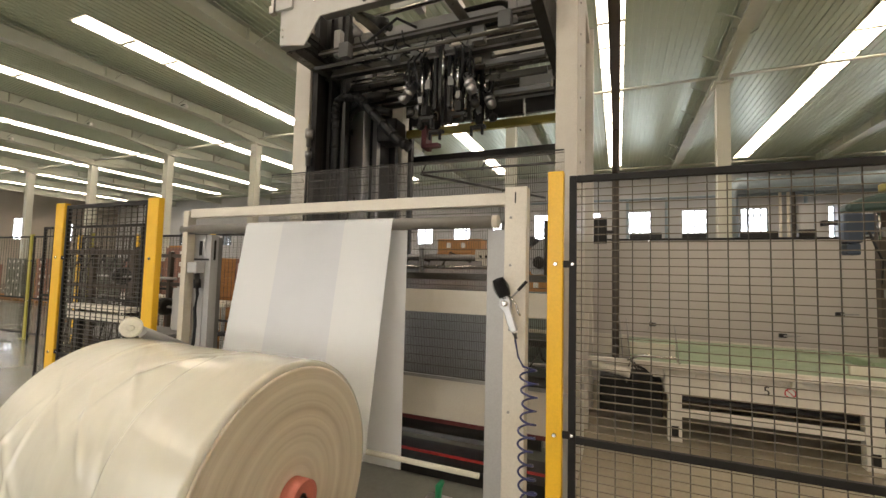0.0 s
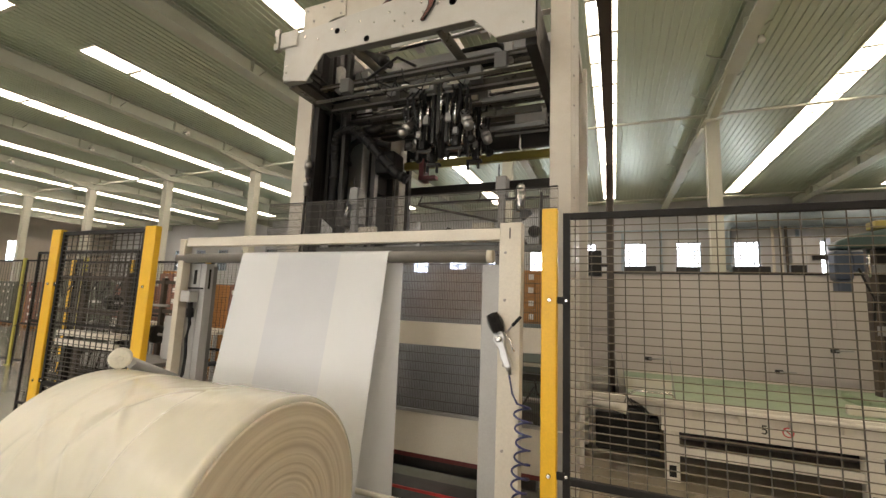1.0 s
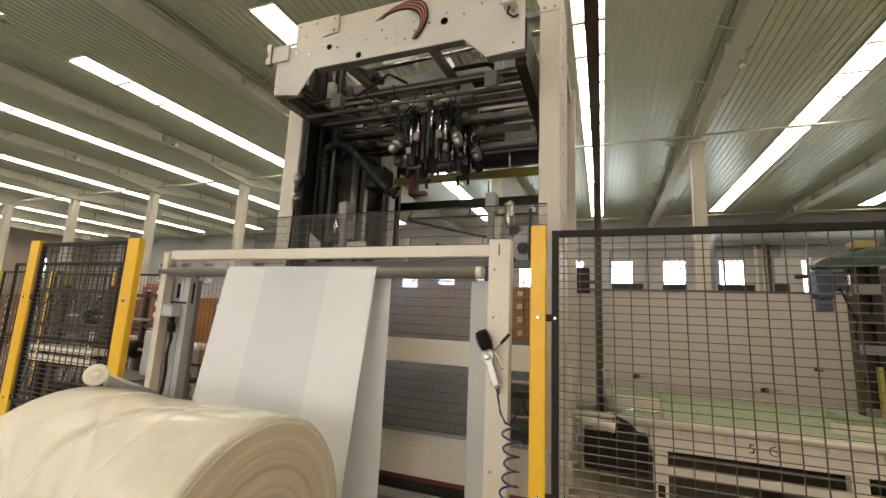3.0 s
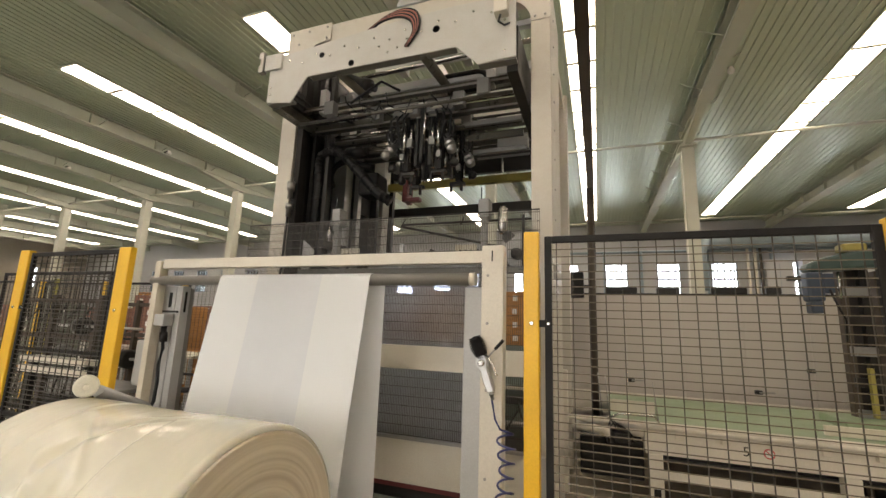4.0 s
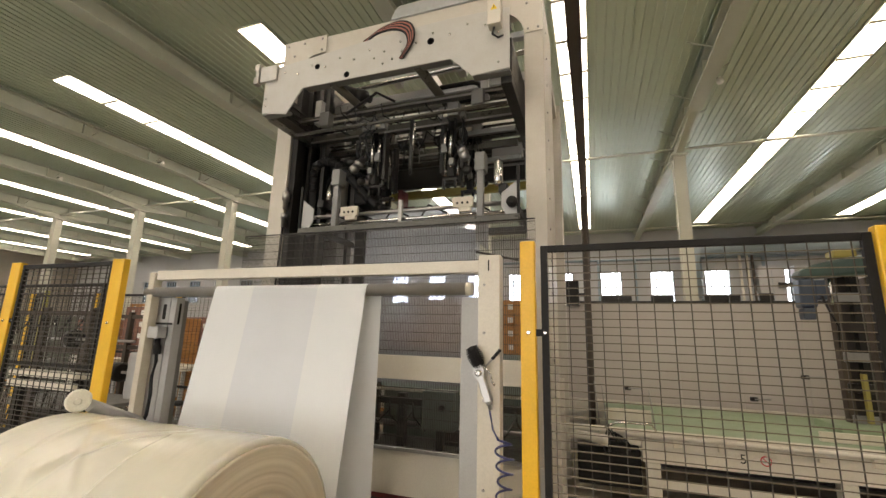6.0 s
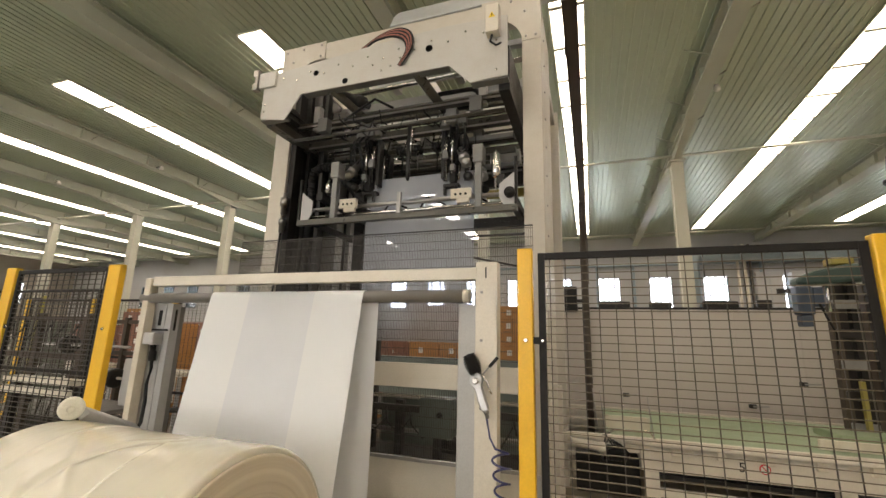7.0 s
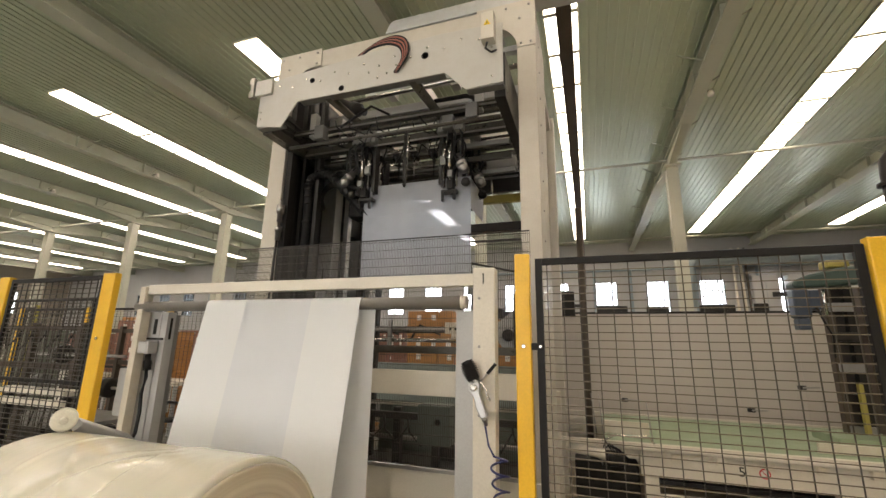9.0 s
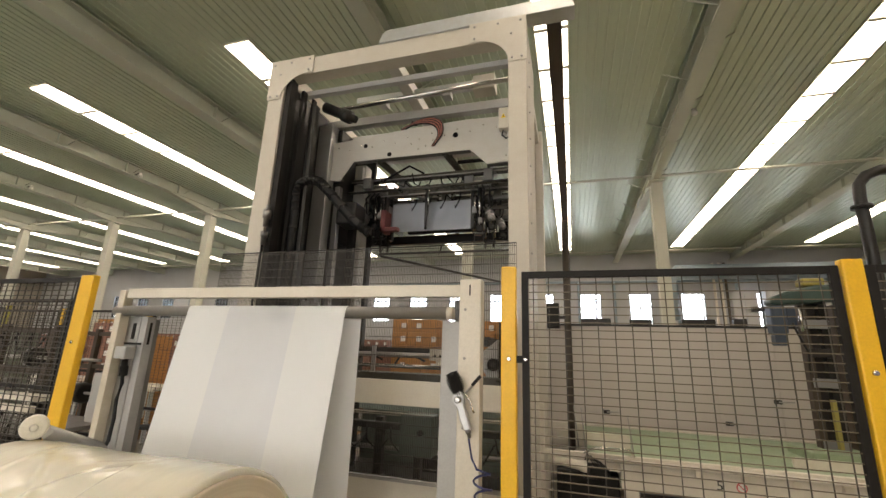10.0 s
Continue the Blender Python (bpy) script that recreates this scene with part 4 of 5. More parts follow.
    for k in range(16):
        x = -2.9 + 2.0 * rndh.random()
        y = 3.6 + 1.0 * rndh.random()
        w = 0.1 + 0.15 * rndh.random()
        pts = [(x, y, 4.3), (x + w * 0.3, y - 0.05, 4.2 - 0.1 * rndh.random()), (x + w, y + 0.1, 4.05 + 0.1 * rndh.random()), (x + w * 1.4, y + 0.1, 4.28)]
        part("air_hose", tube(bmesh.new(), pts, 0.009, 6), RUBBER, top)
    part("rear_box", boxes((-2.75, -1.15, 5.2, 5.299, 3.875, 4.12)), DARK, top, "dark oily rear housing", bevel=0.01)
    part("inner_panel", boxes((-1.06, -0.72, 4.9, 4.95, 3.75, 4.05)), DARK, top)
    for k in range(4):
        part("rear_rib", boxes((-1.35, -0.71, 4.72 + 0.02 * k, 4.735 + 0.02 * k, 3.86 + 0.07 * k, 3.885 + 0.07 * k)), STEEL if k % 2 else GREY_DARK, top)
    for k in range(5):
        z = 4.14 + 0.07 * k
        part("side_louvre", boxes((L + 0.031, L + 0.05, 3.45, 4.1, z, z + 0.018)), DARK, top)
    part("motor", turned([(0, 0.06), (0.22, 0.06), (0.22, 0.045), (0.28, 0.045)], (-2.95, 4.3, 3.95), (1, 0, 0), 16), DARK, top)
    for y, z in ((3.72, 4.226), (3.95, 4.07), (4.35, 4.07), (4.75, 4.115)):
        part("rail_lip", boxes((L + 0.122, R - 0.102, y - 0.055, y - 0.046, z, z + 0.02)), STEEL, top, "worn bright rail edge")
    for y, z in ((3.9, 4.18), (4.3, 4.18)):
        part("slide_rail", boxes((L + 0.122, R - 0.102, y - 0.012, y + 0.012, z, z + 0.02)), CHROME, top)
    for x in (-2.45, -1.5):
        bmb = bmesh.new()
        tube(bmb, [(x, 3.25, 4.36), (x + 0.1, 5.25, 4.4)], 0.06, 4)
        part("stay", bmb, RAIL, top)
    for x in (-2.95, -0.95):
        part("strut", boxes((x - 0.04, x + 0.04, 3.7, 3.78, 4.2, 4.5)), GREY, top, bevel=0.004)
    part("back_rail", boxes((-1.05, -0.7, 4.5, 4.62, 3.9, 4.02)), HEAD_GREY, top)
    # cables over the face
    for k in range(7):
        o = 0.012 * k
        pts = [(-2.15, 3.3, 4.74 + 0.01 * k), (-1.98 + o, 3.2, 4.78 + o * 0.6), (-1.75 + o, 3.18, 4.78 + o), (-1.60 + o, 3.17, 4.70 + o), (-1.56 + o * 0.8, 3.17, 4.56 + o * 0.4), (-1.66 + o * 0.4, 3.185, 4.43)]
        fine = []
        for a, b in zip(pts, pts[1:]):
            fine += [Vector(a).lerp(Vector(b), s / 4) for s in range(4)]
        fine.append(Vector(pts[-1]))
        for _ in range(3):
            fine = [fine[0]] + [(fine[i - 1] + fine[i] * 2 + fine[i + 1]) / 4 for i in range(1, len(fine) - 1)] + [fine[-1]]
        part("cable", tube(bmesh.new(), fine, 0.012, 6), CABLE_RED if k % 2 else RUBBER, top)
    bx = part("terminal_box", boxes((-0.78, -0.66, 3.10, 3.198, 4.52, 4.80)), CREAM, top, "cream electrical box with a warning triangle", bevel=0.006)
    tri = bmesh.new()
    prism(tri, [(-0.75, 4.66), (-0.69, 4.66), (-0.72, 4.715)], 3.096, 3.0995)
    sign = part("warning_sign", tri, WARN, bx)
    part("mark", boxes((-0.723, -0.717, 3.094, 3.0958, 4.672, 4.695)), BLACK, sign)
    part("box_cable", tube(bmesh.new(), [(-0.73, 3.15, 4.52), (-0.74, 3.13, 4.44), (-0.69, 3.14, 4.40), (-0.66, 3.2, 4.46)], 0.01, 6), RUBBER, bx)
    # drag chain
    pts = [(-1.3, 3.9, 4.32)] + [(-1.15 + 0.12 * math.sin(k * math.pi / 8), 3.9, 4.42 - 0.1 * math.cos(k * math.pi / 8)) for k in range(9)] + [(-1.5, 3.9, 4.52)]
    part("drag_chain", tube(bmesh.new(), pts, 0.03, 4), RUBBER, top)
    chain = [(-2.95 + 0.2 * math.cos(a), 4.25, 3.62 + 0.2 * math.sin(a)) for a in [math.pi * k / 10 for k in range(4, 13)]]
    chain = [(-2.55, 4.25, 3.70)] + chain
    part("drag_chain", tube(bmesh.new(), chain, 0.045, 4), RUBBER, top)
    for k in range(4):
        x = -2.25 + 0.22 * k
        part("ejector", turned([(0, 0.018), (0.18, 0.018), (0.18, 0.008), (0.34, 0.008)], (x, 4.1 + 0.06 * (k % 2), 4.08), (0, 0, -1), 10), DARK if k % 2 else STEEL, top)
        part("ejector_block", boxes((x - 0.04, x + 0.04, 4.06, 4.18, 3.96, 4.03)), BLACK, top, bevel=0.004)
        part("air_hose", tube(bmesh.new(), [(x, 4.05, 3.98), (x + 0.05, 3.98, 3.86), (x + 0.1, 4.0, 3.98), (x + 0.12, 4.02, 4.1)], 0.009, 6), RUBBER, top)
    pts = [(-2.5, 3.6, 4.2), (-2.1, 3.55, 4.36), (-1.9, 3.6, 4.25)]
    part("hose", tube(bmesh.new(), pts, 0.015, 6), RUBBER, top)
    return top


head()


def gripper(name, flip, label):
    """A gripper unit hung from the rails: motor, finger plate, rods, hoses; its own space starts at the rail."""
    g = new(name)
    g.parent = HEAD
    tagged(g, label)
    s = -1 if flip else 1

    def p(n, bm, m, lab="", bevel=0.0):
        if flip:
            bm.transform(Matrix.Diagonal((-1, 1, 1, 1)))
        bm.transform(Matrix.Diagonal((1.25, 1.25, 1.2, 1)))
        return part(n, bm, m, g, lab, bevel, local=True)

    p("carriage", boxes((-0.12, 0.12, -0.09, 0.09, -0.02, 0.10)), GREY_DARK, bevel=0.006)
    p("hanger", boxes((-0.02, 0.03, -0.05, 0.03, -0.55, -0.021)), BLACK, bevel=0.004)
    p("hanger", boxes((0.08, 0.11, -0.04, 0.04, -0.5, -0.021)), DARK, bevel=0.004)
    p("motor", turned([(0, 0.036), (0.12, 0.036), (0.12, 0.046), (0.14, 0.046), (0.14, 0.028), (0.17, 0.028), (0.17, 0.042), (0.22, 0.042), (0.22, 0.02), (0.235, 0.02), (0.235, 0.01)], (-0.07, -0.05, -0.26), (-0.35, -0.45, -0.8), 18), STEEL, "bare steel gear motor")
    p("cylinder", turned([(0, 0.02), (0.22, 0.02), (0.22, 0.008), (0.36, 0.008)], (0.055, -0.06, -0.12), (0, 0, -1), 12), CHROME)
    p("cylinder", turned([(0, 0.016), (0.26, 0.016), (0.26, 0.007), (0.38, 0.007)], (0.0, -0.075, -0.1), (0, 0, -1), 12), CHROME)
    p("finger_plate", boxes((-0.05, 0.09, -0.03, 0.03, -0.58, -0.551)), DARK, bevel=0.005)
    for k in range(4):
        p("guide_rod", turned([(0, 0.008), (0.3, 0.008), (0.3, 0.013), (0.46, 0.013)], (-0.085 + 0.055 * k, 0.05 - 0.03 * (k % 2), -0.05), (0, 0, -1), 8), CHROME if k % 2 else DARK)
    p("cable_loop", tube(bmesh.new(), [(-0.1 + 0.05 * math.cos(a * math.pi / 6), -0.11, -0.22 + 0.09 * math.sin(a * math.pi / 6)) for a in range(12)], 0.008, 6), RUBBER)
    p("small_valve", boxes((0.03, 0.08, -0.1, -0.06, -0.34, -0.26)), GREY_DARK, bevel=0.004)
    p("small_valve", boxes((-0.03, 0.01, -0.1, -0.06, -0.46, -0.40)), GREY_DARK, bevel=0.004)
    p("finger", boxes((0.06, 0.08, -0.05, -0.02, -0.66, -0.581)), BLACK, bevel=0.004)
    p("finger", boxes((-0.04, -0.02, -0.05, -0.02, -0.65, -0.581)), BLACK, bevel=0.004)
    p("gear_wheel", turned([(0, 0.04), (0.02, 0.04), (0.02, 0.02), (0.03, 0.02)], (-0.13, -0.02, -0.5), (0, -1, 0), 20), DARK)
    for k in range(3):
        pts = [(-0.05 + 0.05 * k, -0.06, 0.05), (-0.12 + 0.06 * k, -0.12, -0.08), (-0.11 + 0.07 * k, -0.1, -0.26), (-0.02 + 0.03 * k, -0.05, -0.4)]
        p("hose", tube(bmesh.new(), pts, 0.011, 6), RUBBER)
    p("valve", boxes((-0.03, 0.07, -0.11, -0.06, 0.0, 0.05)), CREAM_DULL, bevel=0.004)
    return g


GRIP_FL = gripper("gripper", False, "dark film gripper unit with a steel gear motor")
GRIP_FR = gripper("gripper", True, "dark film gripper unit with a steel gear motor")
GRIP_BL = gripper("gripper", False, "dark film gripper unit with a steel gear motor")
GRIP_BR = gripper("gripper", True, "dark film gripper unit with a steel gear motor")


def centre_rod(name):
    g = new(name)
    g.parent = HEAD
    part("rod", boxes((-0.018, 0.018, -0.02, 0.02, -0.5, 0.1)), DARK, g, local=True, bevel=0.004)
    part("tip", turned([(0, 0.02), (0.06, 0.02), (0.08, 0.01)], (0, 0, -0.5), (0, 0, -1), 12), BLACK, g, local=True)
    part("cylinder", turned([(0, 0.015), (0.25, 0.015), (0.25, 0.006), (0.4, 0.006)], (0.035, -0.02, 0.0), (0, 0, -1), 10), CHROME, g, local=True)
    return g


ROD = centre_rod("centre_finger")

# ---- the lift carriage that brings the film up ----
LX, LY, LZ = -1.74, 3.5, 3.0
LIFT = thing("film_lift", (LX, LY, LZ), "dark steel film lifting carriage with clamp bars", "lift carriage")


def lift():
    top = LIFT
    part("front_bar", boxes((-2.92, -0.58, 3.5, 3.56, 2.985, 3.045)), RAIL, top, "oily grey steel front bar", bevel=0.005)
    part("round_rail", bar((-2.85, 3.62, 3.10), (-0.66, 3.62, 3.10), 0.018), CHROME, top)
    part("round_rail", bar((-2.85, 3.66, 3.2), (-0.66, 3.66, 3.2), 0.022), STEEL, top)
    for x in (-2.92, -0.60):
        part("end_arm", boxes((x, x + 0.025, 3.5, 4.6, 3.046, 3.12)), BLACK, top, bevel=0.004)
        part("end_post", boxes((x, x + 0.025, 3.5, 3.54, 3.121, 3.5)), BLACK, top, bevel=0.004)
        bm = bmesh.new()
        s = 1 if x < -2 else -1
        xx = x + 0.026 if s > 0 else x - 0.001
        prism(bm, [(xx, 3.05), (xx + s * 0.1, 3.05), (xx + s * 0.14, 3.12), (xx + s * 0.14, 3.25), (xx, 3.36)], 3.52, 3.535)
        part("cheek_plate", bm, GREY, top, bevel=0.003)
    for x in (-2.52, -0.95):
        part("clamp_post", boxes((x - 0.03, x + 0.03, 3.55, 3.61, 3.06, 3.62)), GREY_DARK, top, "grey steel clamp post", bevel=0.004)
        part("clamp_head", boxes((x - 0.05, x + 0.05, 3.53, 3.66, 3.5, 3.68)), GREY_DARK, top, bevel=0.008)
        part("spindle", bar((x - 0.03, 3.57, 3.68), (x - 0.03, 3.57, 3.8), 0.006), DARK, top)
    part("damper", turned([(0, 0.03), (0.04, 0.045), (0.22, 0.045), (0.24, 0.03), (0.26, 0.02)], (-0.79, 3.62, 3.36), (0, 0, 1), 18), CHROME, top)
    part("damper", turned([(0, 0.035), (0.04, 0.035)], (-2.62, 3.6, 3.42), (0, 0, 1), 14), STEEL, top)
    part("cone", turned([(0, 0.035), (0.16, 0.012)], (-2.6, 3.56, 3.34), (0, 0, 1), 14), CHROME, top)
    for x in (-2.35, -1.12):
        part("clamp_block", boxes((x - 0.1, x + 0.1, 3.56, 3.6, 3.16, 3.26)), CREAM_DULL, top, "cream steel clamp block with bolts", bevel=0.004)
        part("clamp_foot", boxes((x - 0.04, x + 0.08, 3.56, 3.6, 3.12, 3.159)), CREAM_DULL, top)
        for k in range(3):
            part("bolt", turned([(0, 0.012), (0.006, 0.012)], (x - 0.05 + 0.05 * k, 3.56, 3.20), (0, -1, 0), 8), BLACK, top)
    part("middle_post", boxes((-1.78, -1.74, 3.55, 3.58, 3.046, 3.28)), STEEL, top, bevel=0.003)
    for x in (-2.75, -0.75):
        part("rear_bar", boxes((x - 0.04, x + 0.04, 3.62, 4.9, 3.3, 3.38)), DARK, top, bevel=0.004)
    part("rear_rail", boxes((-2.9, -0.6, 4.85, 4.93, 3.2, 3.28)), DARK, top, bevel=0.004)
    part("pulley", turned([(0, 0.05), (0.04, 0.05), (0.04, 0.02), (0.06, 0.02)], (-0.64, 3.51, 3.15), (0, -1, 0), 18), BLACK, top)
    for k in range(4):
        pts = [(-2.4 + 0.4 * k, 3.7, 3.12), (-2.3 + 0.4 * k, 3.66, 3.2 + 0.02 * k), (-2.15 + 0.42 * k, 3.7, 3.15)]
        part("hose", tube(bmesh.new(), pts, 0.01, 6), RUBBER, top)
    return top


lift()

# ---- the clear film that is lifted and gathered, in strips ----
FILM_W, FILM_N, FILM_H = 1.27, 5, 0.36
STRIPS = []
for k in range(FILM_N):
    f = thing("film_strip", (-1.74, 4.0, 1.0), "clear glossy plastic film hanging in a flat sheet", "plastic film", "clear film strips")
    bm = bmesh.new()
    w, h = FILM_W / 2, FILM_H
    prism_x(bm, [(0.002 * k, 0), (0.002 * k + 0.0008, 0), (0.002 * k + 0.0008, -h), (0.002 * k, -h)], -w, w)
    part("sheet", bm, FILM, f, local=True)
    STRIPS.append(f)
SIDES = []
for s in (-1, 1):
    f = thing("film_gusset", (-1.74 + s * 0.62, 4.0, 1.0), "clear folded side gusset of the hanging film", "plastic film", "clear film gussets")
    bm = bmesh.new()
    prism(bm, [(0, 0), (0.001, 0), (0.001, -0.34), (0, -0.34)], 0.015, 0.62)
    part("sheet", bm, FILM, f, local=True)
    SIDES.append(f)


# ---- conveyor and partition behind the guard fence ----
def pallet_conveyor():
    top = thing("pallet_conveyor", (1.6, 6.5, 0), "cream steel conveyor with a green belt", "conveyor")
    part("side_beam", boxes((0.45, 6.5, 5.36, 5.42, 0.52, 0.80)), CREAM, top, bevel=0.006)
    part("top_rail", boxes((-0.75, 6.5, 5.33, 5.40, 0.805, 0.85)), CREAM, top, bevel=0.004)
    part("far_beam", boxes((-0.75, 6.5, 7.6, 7.66, 0.52, 0.85)), CREAM, top)
    part("belt", boxes((0.1, 6.5, 5.45, 7.59, 0.80, 0.83)), GREEN, top, "pale green conveyor belt", bevel=0.01)
    part("lower_rail", boxes((0.62, 6.5, 5.37, 5.41, 0.27, 0.36)), CREAM, top, bevel=0.004)
    for x in (0.55, 2.24, 4.0, 5.6):
        part("leg", boxes((x - 0.07, x + 0.07, 5.35, 5.46, 0.0, 0.519)), CREAM, top, bevel=0.006)
        part("leg", boxes((x - 0.07, x + 0.07, 7.56, 7.66, 0.0, 0.519)), CREAM, top, bevel=0.006)
        part("leg_socket", boxes((x - 0.035, x + 0.035, 5.345, 5.349, 0.05, 0.17)), BLACK, top)
    part("end_post", boxes((-0.46, -0.36, 5.3, 5.4, 0.0, 1.35)), CREAM, top, "cream end post", bevel=0.006)
    part("end_bracket", boxes((-0.3, 0.44, 5.37, 5.41, 0.68, 0.80)), CREAM, top)
    part("drive_box", boxes((-0.24, 0.44, 5.44, 6.0, 0.2, 0.62)), BLACK, top, "black drive motor housing", bevel=0.02)
    part("drive_motor", turned([(0, 0.09), (0.25, 0.09), (0.25, 0.06), (0.3, 0.06)], (0.05, 5.4, 0.66), (1, 0.2, 0.1), 18), BLACK, top)
    # dark sheet below the belt, stands in for the shade there
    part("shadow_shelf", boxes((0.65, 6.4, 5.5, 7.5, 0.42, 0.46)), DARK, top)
    part("handle_bar", tube(bmesh.new(), [(0.0, 5.36, 0.80), (0.2, 5.3, 0.92), (0.55, 5.3, 0.92), (0.62, 5.36, 0.82)], 0.012, 8), CHROME, top)
    part("front_pipe", bar((0.30, 5.31, 0.80), (6.4, 5.31, 0.80), 0.022), CREAM, top, "cream front pipe")
    part("end_tube", turned([(0, 0.05), (0.34, 0.05), (0.36, 0.06), (0.42, 0.06)], (-0.32, 5.33, 0.755), (1, 0, -0.12), 18), CREAM, top, "cream roller end")
    for k in range(5):
        part("cable", tube(bmesh.new(), [(0.08 + 0.03 * k, 5.31, 0.78), (0.1 + 0.035 * k, 5.27, 0.86 - 0.02 * k), (0.2 + 0.03 * k, 5.28, 0.70), (0.12 + 0.05 * k, 5.32, 0.62)], 0.009, 6), RUBBER, top)
    part("valve_block", boxes((0.12, 0.30, 5.26, 5.34, 0.60, 0.72)), BLACK, top, bevel=0.015)
    for x, z in ((0.02, 1.32), (0.10, 1.3), (0.62, 1.25)):
        part("rod", bar((x, 5.6, 0.83), (x - 0.04, 5.62, z), 0.008, 8), STEEL, top)
    part("belt_guide", boxes((0.1, 0.62, 5.9, 5.94, 0.831, 0.98)), CREAM_DULL, top, bevel=0.006)
    part("belt_guide", boxes((2.2, 2.9, 5.7, 5.74, 0.831, 0.93)), CREAM_DULL, top, bevel=0.006)
    for k in range(5):
        part("bracket", boxes((0.75 + 0.42 * k, 0.83 + 0.42 * k, 5.30, 5.359, 0.70, 0.78)), CREAM_DULL, top, bevel=0.006)
    sg = part("sign_plate", turned([(0, 0.05), (0.003, 0.05)], (1.59, 5.358, 0.655), (0, -1, 0), 24), SIGN_RED, top, "round red prohibition sign")
    part("sign_face", turned([(0.003, 0.038), (0.0045, 0.038)], (1.59, 5.358, 0.655), (0, -1, 0), 24), LABEL, sg)
    bm = boxes((-0.045, 0.045, -0.001, 0.001, -0.005, 0.005))
    bm.transform(Matrix.Translation((1.59, 5.3525, 0.655)) @ Matrix.Rotation(radians(45), 4, "Y"))
    part("sign_bar", bm, SIGN_RED, sg)
    return top


pallet_conveyor()


def digit_mark():
    cu = bpy.data.curves.new("number_mark", "FONT")
    cu.body, cu.size, cu.extrude = "5", 0.13, 0.001
    cu.materials.append(BLACK)
    top = thing("number_mark", (1.36, 5.35, 0.61), "black painted number five on the conveyor", "marking")
    o = new("digit", cu)
    o.parent = top
    o.matrix_basis = pose(0, 0.006, 0, 90, 0, 0)
    return top


digit_mark()


def partition():
    top = thing("partition", (1.6, 7.9, 0), "pale flat panel partition behind the conveyor", "partition")
    xs = [-0.55, 0.45, 1.3, 2.15, 3.0, 4.0, 5.2, 6.4]
    for a, b in zip(xs, xs[1:]):
        part("panel", boxes((a + 0.003, b - 0.003, 7.9, 7.95, 0.0, 2.44)), WALL_LOW, top, bevel=0.004)
    part("cap_rail", boxes((-0.57, 6.4, 7.885, 7.965, 2.441, 2.475)), DARK, top)
    for x, z in ((0.5, 1.03), (2.27, 0.98), (2.95, 1.34)):
        k = part("latch", boxes((x - 0.05, x + 0.05, 7.85, 7.899, z - 0.03, z + 0.03)), BLACK, top, bevel=0.01)
        part("lever", bar((x, 7.84, z), (x + 0.2, 7.84, z + 0.01), 0.012), STEEL, k)
    return top


partition()


def clutter_on_partition():
    for x, w, h in ((0.15, 0.5, 0.1), (0.95, 0.35, 0.09), (1.75, 0.5, 0.1), (2.5, 0.2, 0.12)):
        top = thing("parts_box", (x, 7.92, 2.475), "dark low box lying on the partition top", "box", "boxes on the partition")
        part("shell", boxes((x, x + w, 7.88, 7.97, 2.476, 2.476 + h)), DARK, top, bevel=0.015)
    top = thing("speaker_box", (-0.35, 7.25, 0), "dark square cabinet on a thin pole", "cabinet")
    part("shell", boxes((-0.5, -0.2, 7.1, 7.35, 2.35, 2.75)), BLACK, top, bevel=0.01)
    part("pole", bar((-0.07, 7.25, 0), (-0.07, 7.25, 4.2), 0.055, 12), BROWN, top, "brown steel pipe")
    part("bracket", boxes((-0.21, -0.1, 7.2, 7.3, 2.5, 2.55)), DARK, top)


clutter_on_partition()


